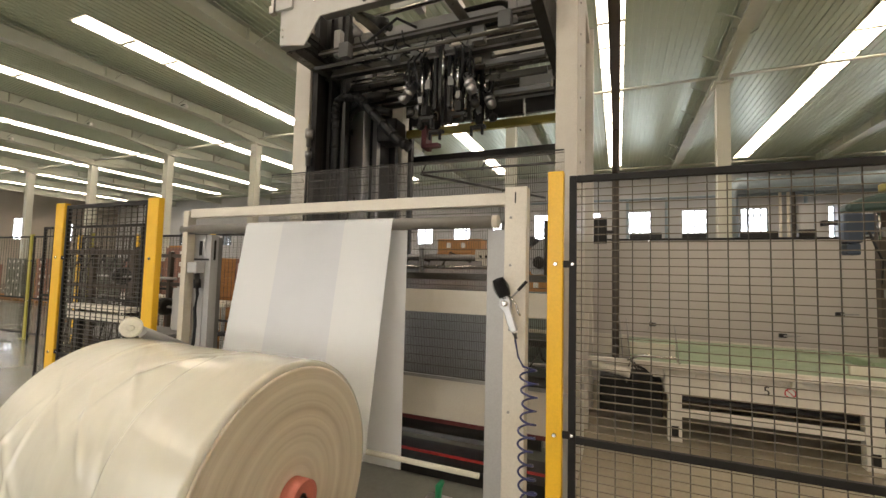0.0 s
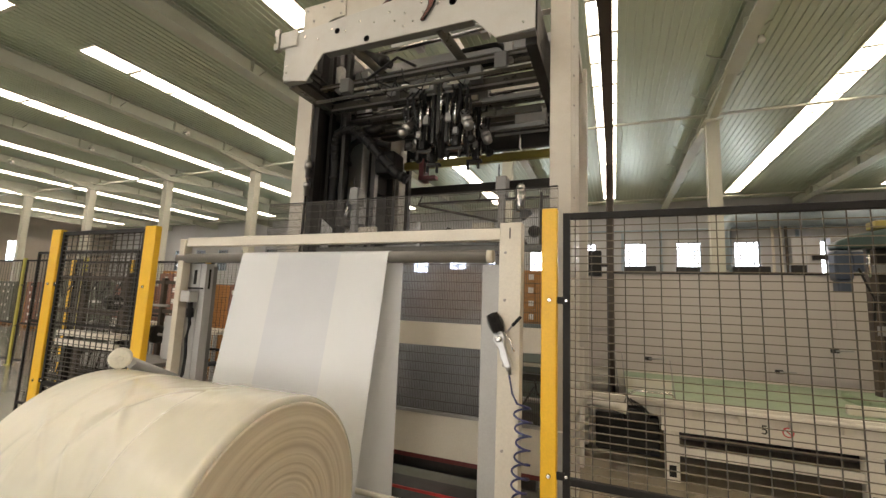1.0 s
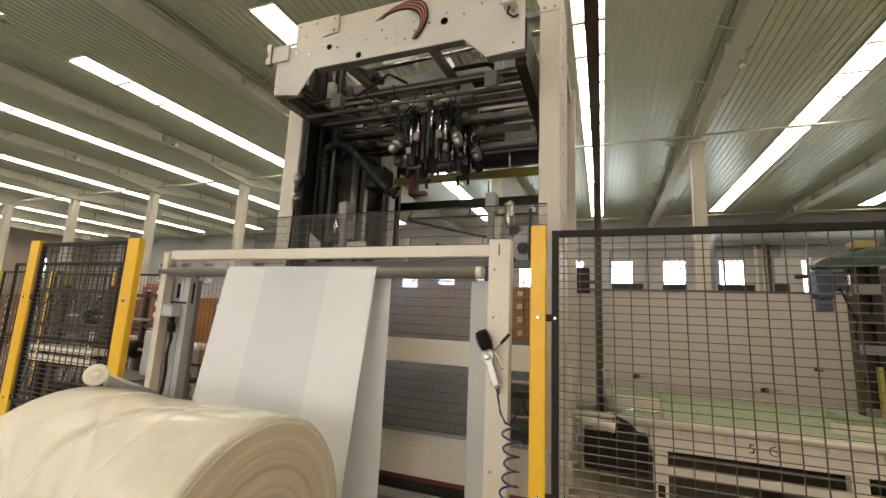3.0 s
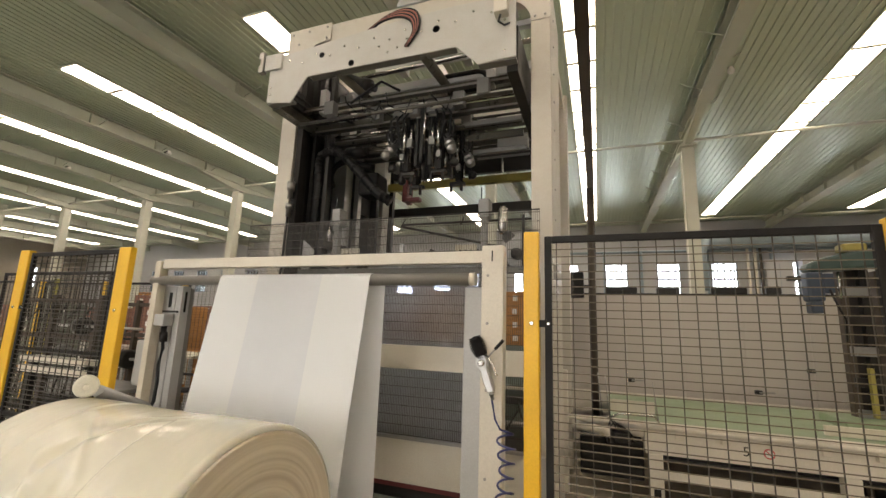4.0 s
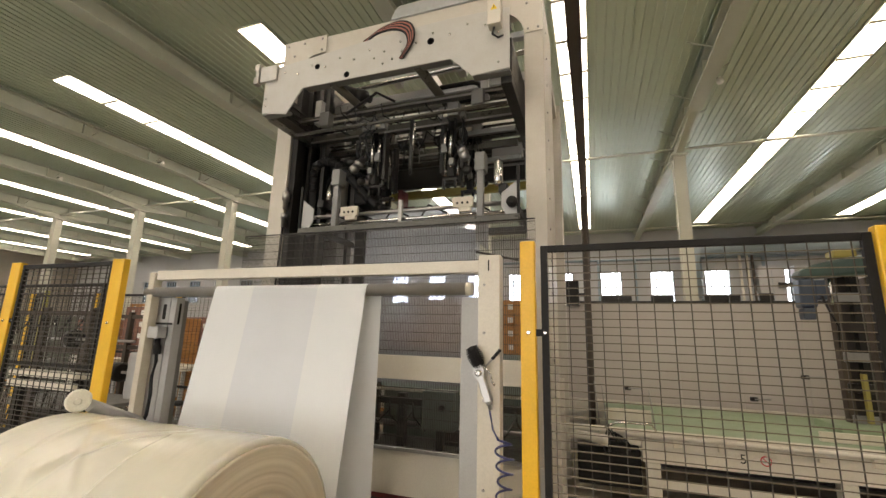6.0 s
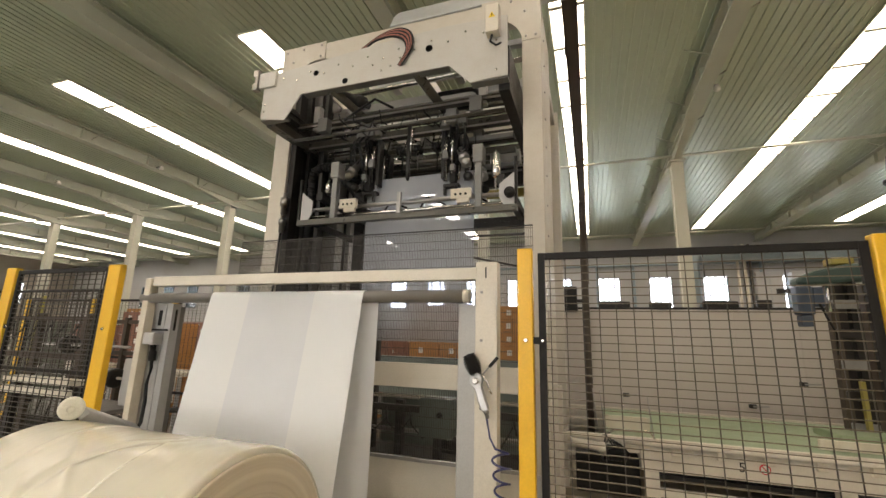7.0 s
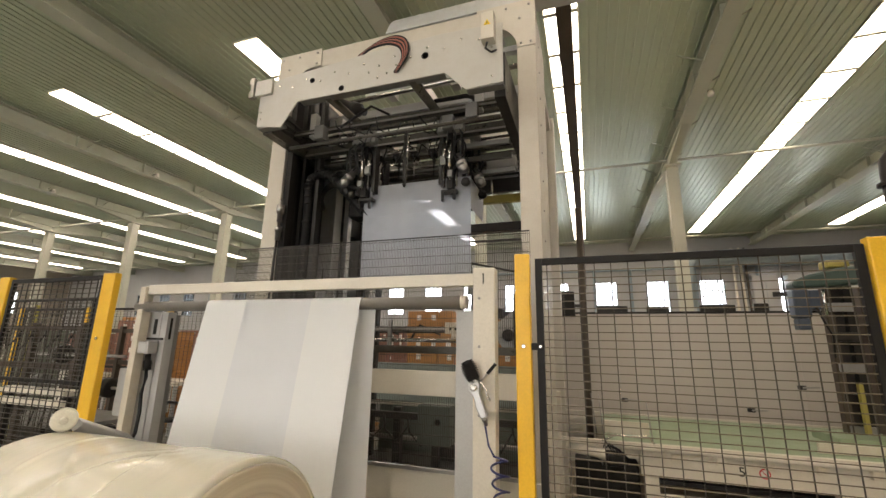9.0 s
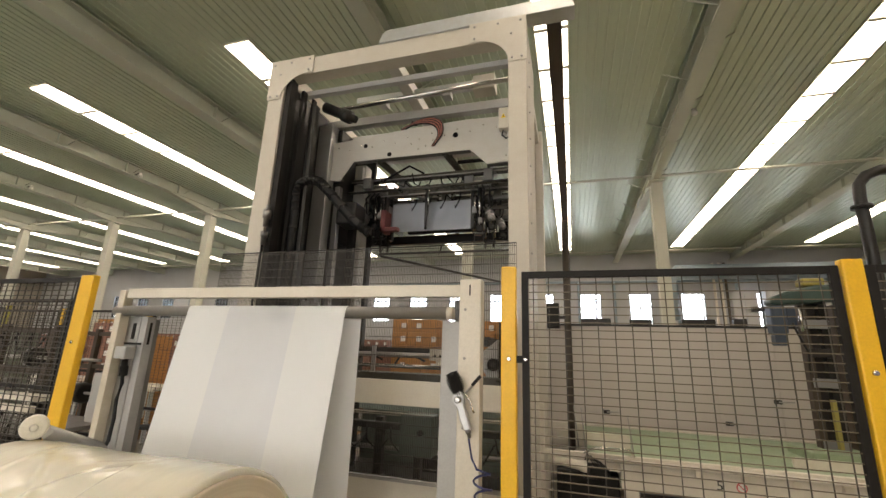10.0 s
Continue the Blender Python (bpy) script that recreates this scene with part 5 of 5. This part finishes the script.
def arm_machine():
    top = thing("drill_head_machine", (2.8, 6.3, 0), "dark teal machine head on a dark oily mast", "machine")
    part("mast", boxes((2.82, 2.90, 6.5, 6.62, 0.0, 2.70)), BROWN, top, "dark brown mast post", bevel=0.008)
    part("mast", boxes((3.02, 3.12, 6.5, 6.62, 0.0, 2.70)), BLACK, top, bevel=0.008)
    part("mast_back", boxes((2.901, 3.019, 6.58, 6.62, 0.0, 2.70)), DARK, top)
    for k in range(6):
        part("mast_plate", boxes((2.84, 3.10, 6.47, 6.499, 0.55 + 0.36 * k, 0.66 + 0.36 * k)), GREY_DARK if k % 2 else DARK, top, bevel=0.006)
    part("mast", boxes((3.2, 3.75, 6.55, 6.7, 0.0, 2.66)), BROWN, top, "dark brown rear mast", bevel=0.01)
    arm = bmesh.new()
    prism(arm, [(2.42, 2.64), (2.44, 2.72), (2.62, 2.80), (2.95, 2.88), (3.7, 2.92), (3.7, 2.72), (2.5, 2.62)], 6.25, 6.5)
    part("arm", arm, TEAL, top, "dull teal cast arm", bevel=0.035)
    part("motor", boxes((2.40, 2.57, 6.22, 6.42, 2.26, 2.615)), BLUE_DARK, top, "dark blue motor", bevel=0.03)
    part("motor_foot", boxes((2.42, 2.55, 6.24, 6.40, 2.12, 2.258)), BLUE_DARK, top, bevel=0.02)
    part("motor_box", boxes((2.58, 2.68, 6.26, 6.40, 2.36, 2.60)), BLUE_DARK, top, bevel=0.012)
    part("feed_rod", bar((2.735, 6.3, 2.30), (2.735, 6.3, 2.62), 0.016), CHROME, top)
    part("yellow_cap", boxes((2.80, 3.04, 6.27, 6.47, 2.87, 2.965)), YELLOW_DULL, top, bevel=0.02)
    part("column_guard", boxes((2.94, 2.98, 6.36, 6.42, 0.95, 1.5)), YELLOW_DULL, top, "dull yellow guard strip")
    part("bed", boxes((2.55, 3.8, 6.1, 6.75, 0.831, 0.93)), GREEN, top, "pale green machine bed", bevel=0.02)
    part("cable", tube(bmesh.new(), [(2.62, 6.25, 2.4), (2.66, 6.2, 2.2), (2.78, 6.35, 2.05), (2.82, 6.48, 1.8)], 0.014, 6), RUBBER, top)
    return top


arm_machine()


def pipe_run():
    top = thing("roof_pipe", (4, 27.5, 6.6), "blue-grey duct along the far wall", "duct")
    part("duct", tube(bmesh.new(), [(5.5, 27.2, 4.2), (5.5, 27.2, 6.5), (6.0, 27.2, 7.0), (22, 27.2, 7.0)], 0.45, 16), BLUE_PIPE, top)
    part("thin_pipe", bar((-12, 27.9, 6.6), (24, 27.9, 6.6), 0.08), BLUE_PIPE, top)
    for x in (0.1, 2.2, 5.2, 5.7, 8.3, 8.8):
        part("downpipe", bar((x + 0.4, 27.9, 0), (x + 0.4, 27.9, 6.6), 0.09), BLUE_PIPE, top)
    return top


pipe_run()


def wall_cabinet():
    top = thing("wall_cabinet", (9.4, 27.8, 0), "pale blue-grey cabinet standing against the far wall", "cabinet")
    part("body", boxes((8.75, 9.98, 27.4, 27.95, 0.0, 5.95)), WALL, top, bevel=0.02)
    part("door_seam", boxes((9.35, 9.37, 27.39, 27.399, 0.3, 5.7)), BLUE_PIPE, top)
    part("side_duct", boxes((10.4, 11.0, 27.4, 27.95, 0.0, 5.95)), WALL, top, bevel=0.02)
    part("ledge", boxes((9.6, 10.4, 27.2, 27.399, 4.75, 5.0)), DARK, top)
    for x, m in ((8.0, CREAM_DULL), (8.35, CREAM_DULL), (8.6, BROWN)):
        part("riser", bar((x, 27.6, 0.0), (x, 27.6, 7.6), 0.07), m, top)
    return top


wall_cabinet()


# ---- stock and machines beyond the tower ----
def carton_stack(x, y, nx, nz, mat, label):
    top = thing("carton_stack", (x, y, 0), label, "carton stack", "stacks of cartons")
    for k in range(3):
        xb = x + 0.03 + k * (nx * 0.4 - 0.16) / 2
        part("pallet_bearer", boxes((xb, xb + 0.1, y, y + 1.1, 0, 0.099)), CARTON, top, "bare wooden pallet bearer")
    for k in range(4):
        part("pallet_board", boxes((x + 0.03, x + nx * 0.4 - 0.03, y + 0.02 + 0.3 * k, y + 0.14 + 0.3 * k, 0.1, 0.13)), CARTON, top, "bare wooden pallet board")
    rnd = random.Random(int(x * 10) + 7)
    base = boxes((0.004, 0.396, 0.0, 0.5, 0.003, 0.317))
    bmesh.ops.bevel(base, geom=base.edges[:], offset=0.012, segments=1, affect="EDGES")
    c = part("carton", base, mat, top, local=True)
    c.location = (0, 0, 0.13)
    lab = boxes((0.25, 0.37, -0.004, -0.001, 0.09, 0.22))
    l0 = part("label", lab, LABEL, c, "white and black carton label", local=True)
    for k in range(nz):
        for i in range(nx):
            if (k, i) == (0, 0):
                continue
            o = twin(c, 0.4 * i + rnd.uniform(-0.01, 0.01), rnd.uniform(-0.02, 0.02), 0.32 * k, top)
            if rnd.random() < 0.7:
                lb = new("label", l0.data)
                lb.parent = o
    return top


carton_stack(-4.38, 10.0, 3, 8, CARTON, "pallet of stacked orange-brown cartons")
carton_stack(-2.6, 10.3, 3, 8, CARTON, "pallet of stacked orange-brown cartons")
carton_stack(-5.8, 12.0, 3, 5, CARTON_RED, "pallet of stacked red cartons")
carton_stack(-9.2, 9.0, 4, 6, CARTON_RED, "pallet of stacked red cartons")
carton_stack(-11.5, 9.5, 4, 6, CARTON_RED, "pallet of stacked red cartons")
carton_stack(-7.2, 11.0, 3, 6, CARTON, "pallet of stacked orange-brown cartons")


def rear_machine():
    top = thing("roller_conveyor", (-2.4, 6.8, 0), "dark roller conveyor with steel rails behind the guard", "conveyor")
    part("rail", boxes((-6.5, -0.6, 6.5, 6.56, 0.62, 0.74)), CREAM_DULL, top, bevel=0.005)
    part("rail", boxes((-6.5, -0.6, 7.7, 7.76, 0.62, 0.74)), CREAM_DULL, top, bevel=0.005)
    r = part("roller", bar((-6.4, 6.57, 0.7), (-6.4, 7.69, 0.7), 0.035, 12), STEEL, top)
    for k in range(1, 38):
        twin(r, 0.155 * k, 0, 0)
    for x in (-6.2, -4.4, -2.6, -0.9):
        part("leg", boxes((x - 0.05, x + 0.05, 6.51, 6.55, 0.0, 0.619)), DARK, top)
        part("leg", boxes((x - 0.05, x + 0.05, 7.71, 7.75, 0.0, 0.619)), DARK, top)
    part("screen_panel", boxes((-6.5, -0.62, 7.8, 7.84, 0.8, 1.5)), painted("screen_grey_green", (0.22, 0.27, 0.25), 0.4), top, "grey-green screen panel", bevel=0.008)
    part("screen_foot", boxes((-6.4, -6.3, 7.8, 7.84, 0.0, 0.799), (-3.5, -3.4, 7.8, 7.84, 0.0, 0.799), (-0.8, -0.7, 7.8, 7.84, 0.0, 0.799)), DARK, top)
    return top


rear_machine()
carton_stack(-7.6, 7.6, 3, 6, CARTON_RED, "pallet of stacked red cartons")
carton_stack(-10.3, 7.4, 3, 6, CARTON, "pallet of stacked orange-brown cartons")
carton_stack(-12.6, 8.4, 4, 7, CARTON_RED, "pallet of stacked red cartons")
carton_stack(-15.6, 7.6, 4, 6, CRATE, "stack of green plastic crates")
carton_stack(-18.2, 8.2, 4, 6, CRATE, "stack of green plastic crates")
carton_stack(-13.6, 6.6, 3, 4, CRATE, "stack of green plastic crates")
carton_stack(-6.0, 9.2, 3, 6, CARTON_RED, "pallet of stacked red cartons")


stock = [o for o in bpy.data.objects if o.name.startswith("carton_stack")]
rstock = random.Random(21)
for k in range(26):
    src = stock[rstock.randrange(len(stock))]
    copy_thing(src, pose(-9.5 - 1.9 * (k % 13) + rstock.uniform(-0.2, 0.2), (11.2, 17.5)[k // 13] + rstock.uniform(-0.6, 0.6), 0))


def pallet_lift():
    """Dark machine block behind the guard windows."""
    top = thing("pallet_lift", (-2.2, 5.3, 0), "dark oily pallet lift with cream pipes and cables", "machine")
    part("base", boxes((-3.2, -0.65, 5.2, 6.1, 0.0, 0.35)), DARK, top, bevel=0.02)
    part("back_plate", boxes((-3.2, -0.65, 6.3, 6.34, 0.0, 1.0)), MACHINE_GREEN, top, bevel=0.01)
    for x in (-3.1, -2.45, -1.55, -0.75):
        part("upright", boxes((x - 0.05, x + 0.05, 5.3, 5.42, 0.35, 1.05)), DARK, top, bevel=0.008)
    part("front_rail", boxes((-3.2, -0.65, 5.22, 5.3, 0.92, 1.0)), DARK, top, bevel=0.008)
    part("pipe", bar((-3.2, 5.15, 1.12), (-0.65, 5.15, 1.12), 0.022), CREAM_DULL, top, "cream pipe")
    part("pipe", bar((-3.2, 5.6, 0.62), (-0.65, 5.6, 0.62), 0.03), STEEL, top)
    part("motor", turned([(0, 0.1), (0.3, 0.1), (0.3, 0.07), (0.36, 0.07)], (-1.9, 5.35, 0.55), (1, 0, 0), 18), BLACK, top)
    part("motor", turned([(0, 0.08), (0.26, 0.08), (0.26, 0.05), (0.3, 0.05)], (-1.3, 5.3, 0.5), (0, -0.6, 0.8), 18), DARK, top)
    for k in range(7):
        x = -2.9 + 0.33 * k
        part("cable", tube(bmesh.new(), [(x, 5.2, 0.95), (x + 0.05, 5.12, 0.8), (x + 0.2, 5.15, 0.7 - 0.03 * (k % 3)), (x + 0.32, 5.25, 0.85)], 0.012, 6), RUBBER, top)
    part("side_box", boxes((-1.98, -1.58, 4.85, 5.1, 0.72, 1.16)), MACHINE_GREEN, top, "dark green control box", bevel=0.012)
    part("box_post", boxes((-1.82, -1.74, 4.94, 5.02, 0.0, 0.719)), DARK, top)
    part("selector", turned([(0, 0.035), (0.02, 0.035), (0.03, 0.02)], (-1.72, 4.85, 0.98), (0, -1, 0), 14), BLACK, top)
    return top


pallet_lift()


def bent_pipe():
    top = thing("bent_pipe", (3.0, 4.2, 0), "dark bent steel pipe standing beyond the fence", "pipe")
    part("pipe", tube(bmesh.new(), [(2.4, 4.2, 0.0), (2.4, 4.2, 3.3), (2.41, 4.2, 3.42), (2.47, 4.2, 3.5), (2.57, 4.2, 3.54), (3.9, 4.2, 3.56)], 0.045, 12), DARK, top)
    part("flange", turned([(0, 0.075), (0.03, 0.075)], (2.4, 4.2, 3.2), (0, 0, 1), 16), DARK, top)
    part("flange", turned([(0, 0.075), (0.03, 0.075)], (2.75, 4.2, 3.545), (1, 0, 0), 16), DARK, top)
    return top


bent_pipe()


def floor_track():
    top = thing("film_feed_unit", (-2, 3.5, 0), "dark film feed rollers with a red rail near the floor", "feed unit")
    part("feed_roller", bar((-3.3, 3.5, 0.42), (-0.6, 3.5, 0.42), 0.05, 16), DARK, top)
    part("feed_roller", bar((-3.3, 3.75, 0.36), (-0.6, 3.75, 0.36), 0.05, 16), STEEL, top)
    part("red_rail", boxes((-3.3, -0.5, 3.38, 3.395, 0.225, 0.245)), RED, top)
    part("bed", boxes((-3.3, -0.5, 3.45, 3.9, 0.0, 0.12)), DARK, top)
    part("low_roller", bar((-3.4, 2.6, 0.505), (-0.85, 2.6, 0.505), 0.018, 12), NYLON, top, "thin white guide rod")
    return top


floor_track()


def lever_valve():
    top = thing("lever_valve", (-1.17, 2.7, 0), "green lever on a small steel valve stand", "valve")
    part("stand", bar((-1.17, 2.72, 0), (-1.17, 2.72, 0.26), 0.02), STEEL, top)
    part("lever", tube(bmesh.new(), [(-1.17, 2.7, 0.25), (-1.165, 2.7, 0.33), (-1.14, 2.7, 0.37)], [0.022, 0.026, 0.018], 10), LEVER_GREEN, top, "green plastic lever")
    part("body", boxes((-1.26, -1.08, 2.68, 2.76, 0.2, 0.25)), ALU, top, bevel=0.01)
    return top


lever_valve()


def side_table():
    top = thing("infeed_table", (-6.4, 3.3, 0), "cream slatted guard cover inside the fence", "table")
    part("cover", boxes((-6.72, -5.5, 3.2, 3.4, 1.22, 1.28)), CREAM, top, bevel=0.006)
    part("cover", boxes((-6.72, -5.5, 3.2, 3.25, 1.10, 1.18)), CREAM, top, bevel=0.006)
    for x in (-6.62, -5.6):
        part("leg", boxes((x - 0.03, x + 0.03, 3.26, 3.34, 0, 1.219)), DARK, top)
    part("lower_rail", boxes((-6.72, -5.5, 3.26, 3.34, 0.5, 0.58)), BLACK, top)
    return top


side_table()


def winder_frame():
    top = thing("winder_frame", (-6.7, 4.4, 0), "dark steel winder frame with reels and rails", "machine")
    for x in (-8.0, -7.0, -6.05):
        for y in (3.62, 4.75):
            part("post", boxes((x - 0.035, x + 0.035, y - 0.035, y + 0.035, 0.0, 2.05)), BROWN, top, bevel=0.005)
    for z in (0.55, 1.02, 1.5, 1.98):
        for y in (3.62, 4.75):
            part("rail", boxes((-7.96, -6.09, y - 0.02, y + 0.02, z - 0.03, z + 0.03)), BLACK if z < 1.2 else BROWN, top, bevel=0.004)
    for k in range(5):
        part("reel", turned([(0, 0.10), (0.01, 0.13), (0.14, 0.13), (0.15, 0.10)], (-7.8 + 0.36 * k, 4.2, 1.62 if k % 2 else 1.2), (1, 0, 0), 18), (GREY_DARK, DARK, BROWN)[k % 3], top)
    part("reel_bar", bar((-7.98, 4.2, 1.62), (-6.07, 4.2, 1.62), 0.02), STEEL, top)
    part("reel_bar", bar((-7.98, 4.2, 1.2), (-6.07, 4.2, 1.2), 0.02), STEEL, top)
    part("tray", boxes((-7.95, -6.1, 3.66, 4.71, 0.75, 0.80)), GREY_DARK, top, bevel=0.006)
    part("drive", boxes((-7.6, -7.0, 3.9, 4.4, 0.15, 0.72)), DARK, top, bevel=0.02)
    for k in range(9):
        part("strut", bar((-7.9 + 0.21 * k, 3.64, 0.57), (-7.76 + 0.21 * k, 3.64, 1.0), 0.012, 6), DARK, top)
    for k in range(6):
        x = -7.8 + 0.27 * k
        part("cable", tube(bmesh.new(), [(x, 3.58, 1.95), (x + 0.08, 3.56, 1.75 - 0.05 * (k % 3)), (x + 0.2, 3.57, 1.8), (x + 0.3, 3.58, 1.93)], 0.01, 6), RUBBER, top)
    return top


winder_frame()


def switch_box():
    top = thing("switch_box", (-4.82, 3.5, 0), "grey steel switch box on a black post", "control box")
    part("shell", boxes((-4.98, -4.66, 3.4, 3.6, 1.04, 1.54)), GREY, top, bevel=0.012)
    part("door", boxes((-4.96, -4.68, 3.388, 3.399, 1.06, 1.52)), GREY, top, bevel=0.004)
    part("post", boxes((-4.85, -4.79, 3.47, 3.53, 0.0, 1.039)), BLACK, top)
    part("rail", bar((-4.82, 3.46, 0.98), (-3.6, 3.3, 1.12), 0.028, 10), BLACK, top)
    return top


switch_box()


def far_fence():
    xs = [-15.5, -13.1, -10.7]
    for x in xs:
        fence_post(x, 5.5, 2.5, OLIVE, "olive yellow guard fence post")
    for a, b in zip(xs, xs[1:]):
        mesh_panel(a + 0.08, b - 0.08, 5.5, z1=2.46, mid=0.95, cell=(0.12, 0.06), wire=0.003)


far_fence()


def far_table(x, y):
    top = thing("steel_table", (x, y, 0), "white steel work table with a cabinet", "table", "far tables")
    part("tabletop", boxes((x - 1.1, x + 1.1, y - 0.4, y + 0.4, 0.95, 1.02)), CREAM, top, bevel=0.006)
    for dx in (-1.0, 1.0):
        for dy in (-0.33, 0.33):
            part("leg", boxes((x + dx - 0.03, x + dx + 0.03, y + dy - 0.03, y + dy + 0.03, 0, 0.949)), GREY, top)
    part("cabinet", boxes((x - 0.7, x + 0.1, y - 0.35, y + 0.35, 0.3, 0.94)), LABEL, top, bevel=0.01)
    return top


tb = far_table(-12.2, 7.5)
copy_thing(tb, pose(-9.0, 7.0, 0))
copy_thing(tb, pose(-6.6, 7.4, 0))


# ---- air gun with brush and coiled hose ----
def air_gun():
    top = thing("air_gun", (-0.66, 2.49, 1.6), "silver air blow gun with a coiled blue hose", "air gun")
    y = 2.49
    gun = bmesh.new()
    prism(gun, [(-0.708, 1.60), (-0.70, 1.645), (-0.655, 1.665), (-0.628, 1.628), (-0.634, 1.585), (-0.616, 1.535), (-0.588, 1.455), (-0.626, 1.440), (-0.657, 1.50), (-0.672, 1.56)], y - 0.022, y + 0.02)
    part("body", gun, ALU, top, "bright cast aluminium gun body", bevel=0.007)
    part("inlet", turned([(0, 0.016), (0.02, 0.016), (0.02, 0.011), (0.045, 0.011)], (-0.61, y, 1.449), (0.25, 0, -1), 12), STEEL, top)
    part("valve_cap", turned([(0, 0.02), (0.025, 0.02), (0.03, 0.012)], (-0.665, y - 0.022, 1.615), (0, -1, 0), 16), CHROME, top)
    part("trigger", tube(bmesh.new(), [(-0.64, y - 0.01, 1.66), (-0.60, y - 0.01, 1.61), (-0.585, y - 0.01, 1.56), (-0.572, y - 0.01, 1.545)], 0.006, 8), CHROME, top)
    part("nozzle", bar((-0.66, y, 1.62), (-0.56, y, 1.73), 0.006, 10), STEEL, top)
    part("nozzle_tip", bar((-0.59, y, 1.697), (-0.54, y, 1.753), 0.010, 10), RUBBER, top)
    d = Vector((0.42, -0.62, -0.55)).normalized()
    c = Vector((-0.70, y + 0.005, 1.715))
    side = Vector((-0.42, 0.1, 0.86)).normalized()
    wide = d.cross(side).normalized()
    stem = bmesh.new()
    tube(stem, [c - side * 0.10, c + side * 0.05], 0.018, 10)
    br = part("brush", stem, RUBBER, top, "black bristle brush on the gun")
    for row in range(9):
        bm = bmesh.new()
        s_ = side * (-0.055 + 0.0135 * row)
        reach = 0.05 - 0.012 * (abs(row - 4) / 4) ** 2
        for k in range(9):
            g = radians(-80 + 20 * k)
            tube(bm, [c + s_, c + s_ + (d * math.cos(g) + wide * math.sin(g)) * reach], [0.0055, 0.0035], 5)
        part("bristles", bm, BLACK, br)
    pts = [(-0.61, y, 1.435), (-0.60, y, 1.38), (-0.585, y, 1.30), (-0.55, y - 0.02, 1.25)]
    n, turns = 200, 13
    for k in range(n):
        a = 2 * math.pi * turns * k / n
        z = 1.24 - 1.0 * k / n
        r = 0.045 + 0.005 * math.sin(k * 0.11)
        pts.append((-0.515 + r * math.cos(a) + 0.01 * math.sin(k * 0.05), y - 0.05 + r * math.sin(a), z))
    part("coiled_hose", tube(bmesh.new(), pts, 0.0065, 6), HOSE_BLUE, top, "coiled dark blue air hose")
    part("hook", boxes((-0.70, -0.66, y + 0.02, y + 0.047, 1.60, 1.63)), STEEL, top)
    return top


air_gun()


# ---- what moves ----
def motions():
    head_y = ((0.0, 0.0), (8.9, 0.0), (9.05, 0.02), (9.25, 0.20), (9.5, 0.61), (9.75, 1.04), (10.0, 1.43))
    walk(HEAD, [(t, pose(HX, HY + d, HZ + 0.03 * d)) for t, d in head_y])
    ry = 3.95 - HY
    spread = ((0.0, 0.20, 0.2), (5.2, 0.20, 0.2), (6.2, 0.5, 0.12), (9.0, 0.52, 0.12), (9.4, 0.62, 0.08), (10.0, 0.78, 0.0))
    for g, s, dy in ((GRIP_FL, -1, 0.0), (GRIP_FR, 1, 0.0), (GRIP_BL, -1, 0.42), (GRIP_BR, 1, 0.42)):
        walk(g, [(t, pose(c + s * (d + 0.08 * (dy > 0)), ry + dy, 0.02)) for t, d, c in spread])
    walk(ROD, [(t, pose(c, ry - 0.08, 0)) for t, _, c in spread])
    lift_z = ((0.0, -1.25), (0.15, -1.06), (0.3, -0.87), (0.5, -0.76), (0.8, -0.71), (1.1, -0.7), (5.2, -0.7), (5.5, -0.6), (6.1, -0.08), (6.4, 0.0), (7.1, 0.0), (7.5, -0.06), (7.8, -0.13), (8.0, -0.25), (8.2, -0.47), (8.4, -0.69), (8.6, -0.88), (8.9, -1.13), (9.2, -1.3), (10.0, -1.35))
    walk(LIFT, [(t, pose(LX, LY, LZ + d)) for t, d in lift_z])
    film_top = ((0.0, 1.92), (0.3, 2.3), (0.8, 2.52), (5.2, 2.52), (5.5, 2.62), (6.1, 3.28), (6.4, 3.6), (7.4, 3.62), (8.0, 3.62), (10.0, 3.62))
    GATHER = ((8.4, 1.0, 0, 0), (8.65, 0.62, 0, 0), (9.0, 0.5, 0, 0), (9.25, 0.3, 0.20, 0.22), (9.5, 0.1, 0.61, 0.36), (9.75, 0.06, 1.04, 0.4), (10.0, 0.05, 1.43, 0.4))
    for k, f in enumerate(STRIPS):
        rows = []
        for t, z in film_top:
            if t <= 8.0:
                rows.append((t, pose(-1.74, 4.0, z - FILM_H * k)))
        for t, s, dy, up in GATHER:
            rows.append((t, pose(-1.74 - 0.1 * dy, 4.0 + dy, 3.62 + up - FILM_H * k * s)))
        walk(f, rows)
    for f, s in zip(SIDES, (-1, 1)):
        rows = [(t, pose(-1.74 + s * 0.62, 4.0, z)) for t, z in film_top if t <= 8.0]
        rows += [(t, pose(-1.74 - 0.1 * dy + s * (0.62 + 0.06 * dy), 4.0 + dy, 3.62 + up)) for t, _, dy, up in GATHER]
        walk(f, rows)


motions()
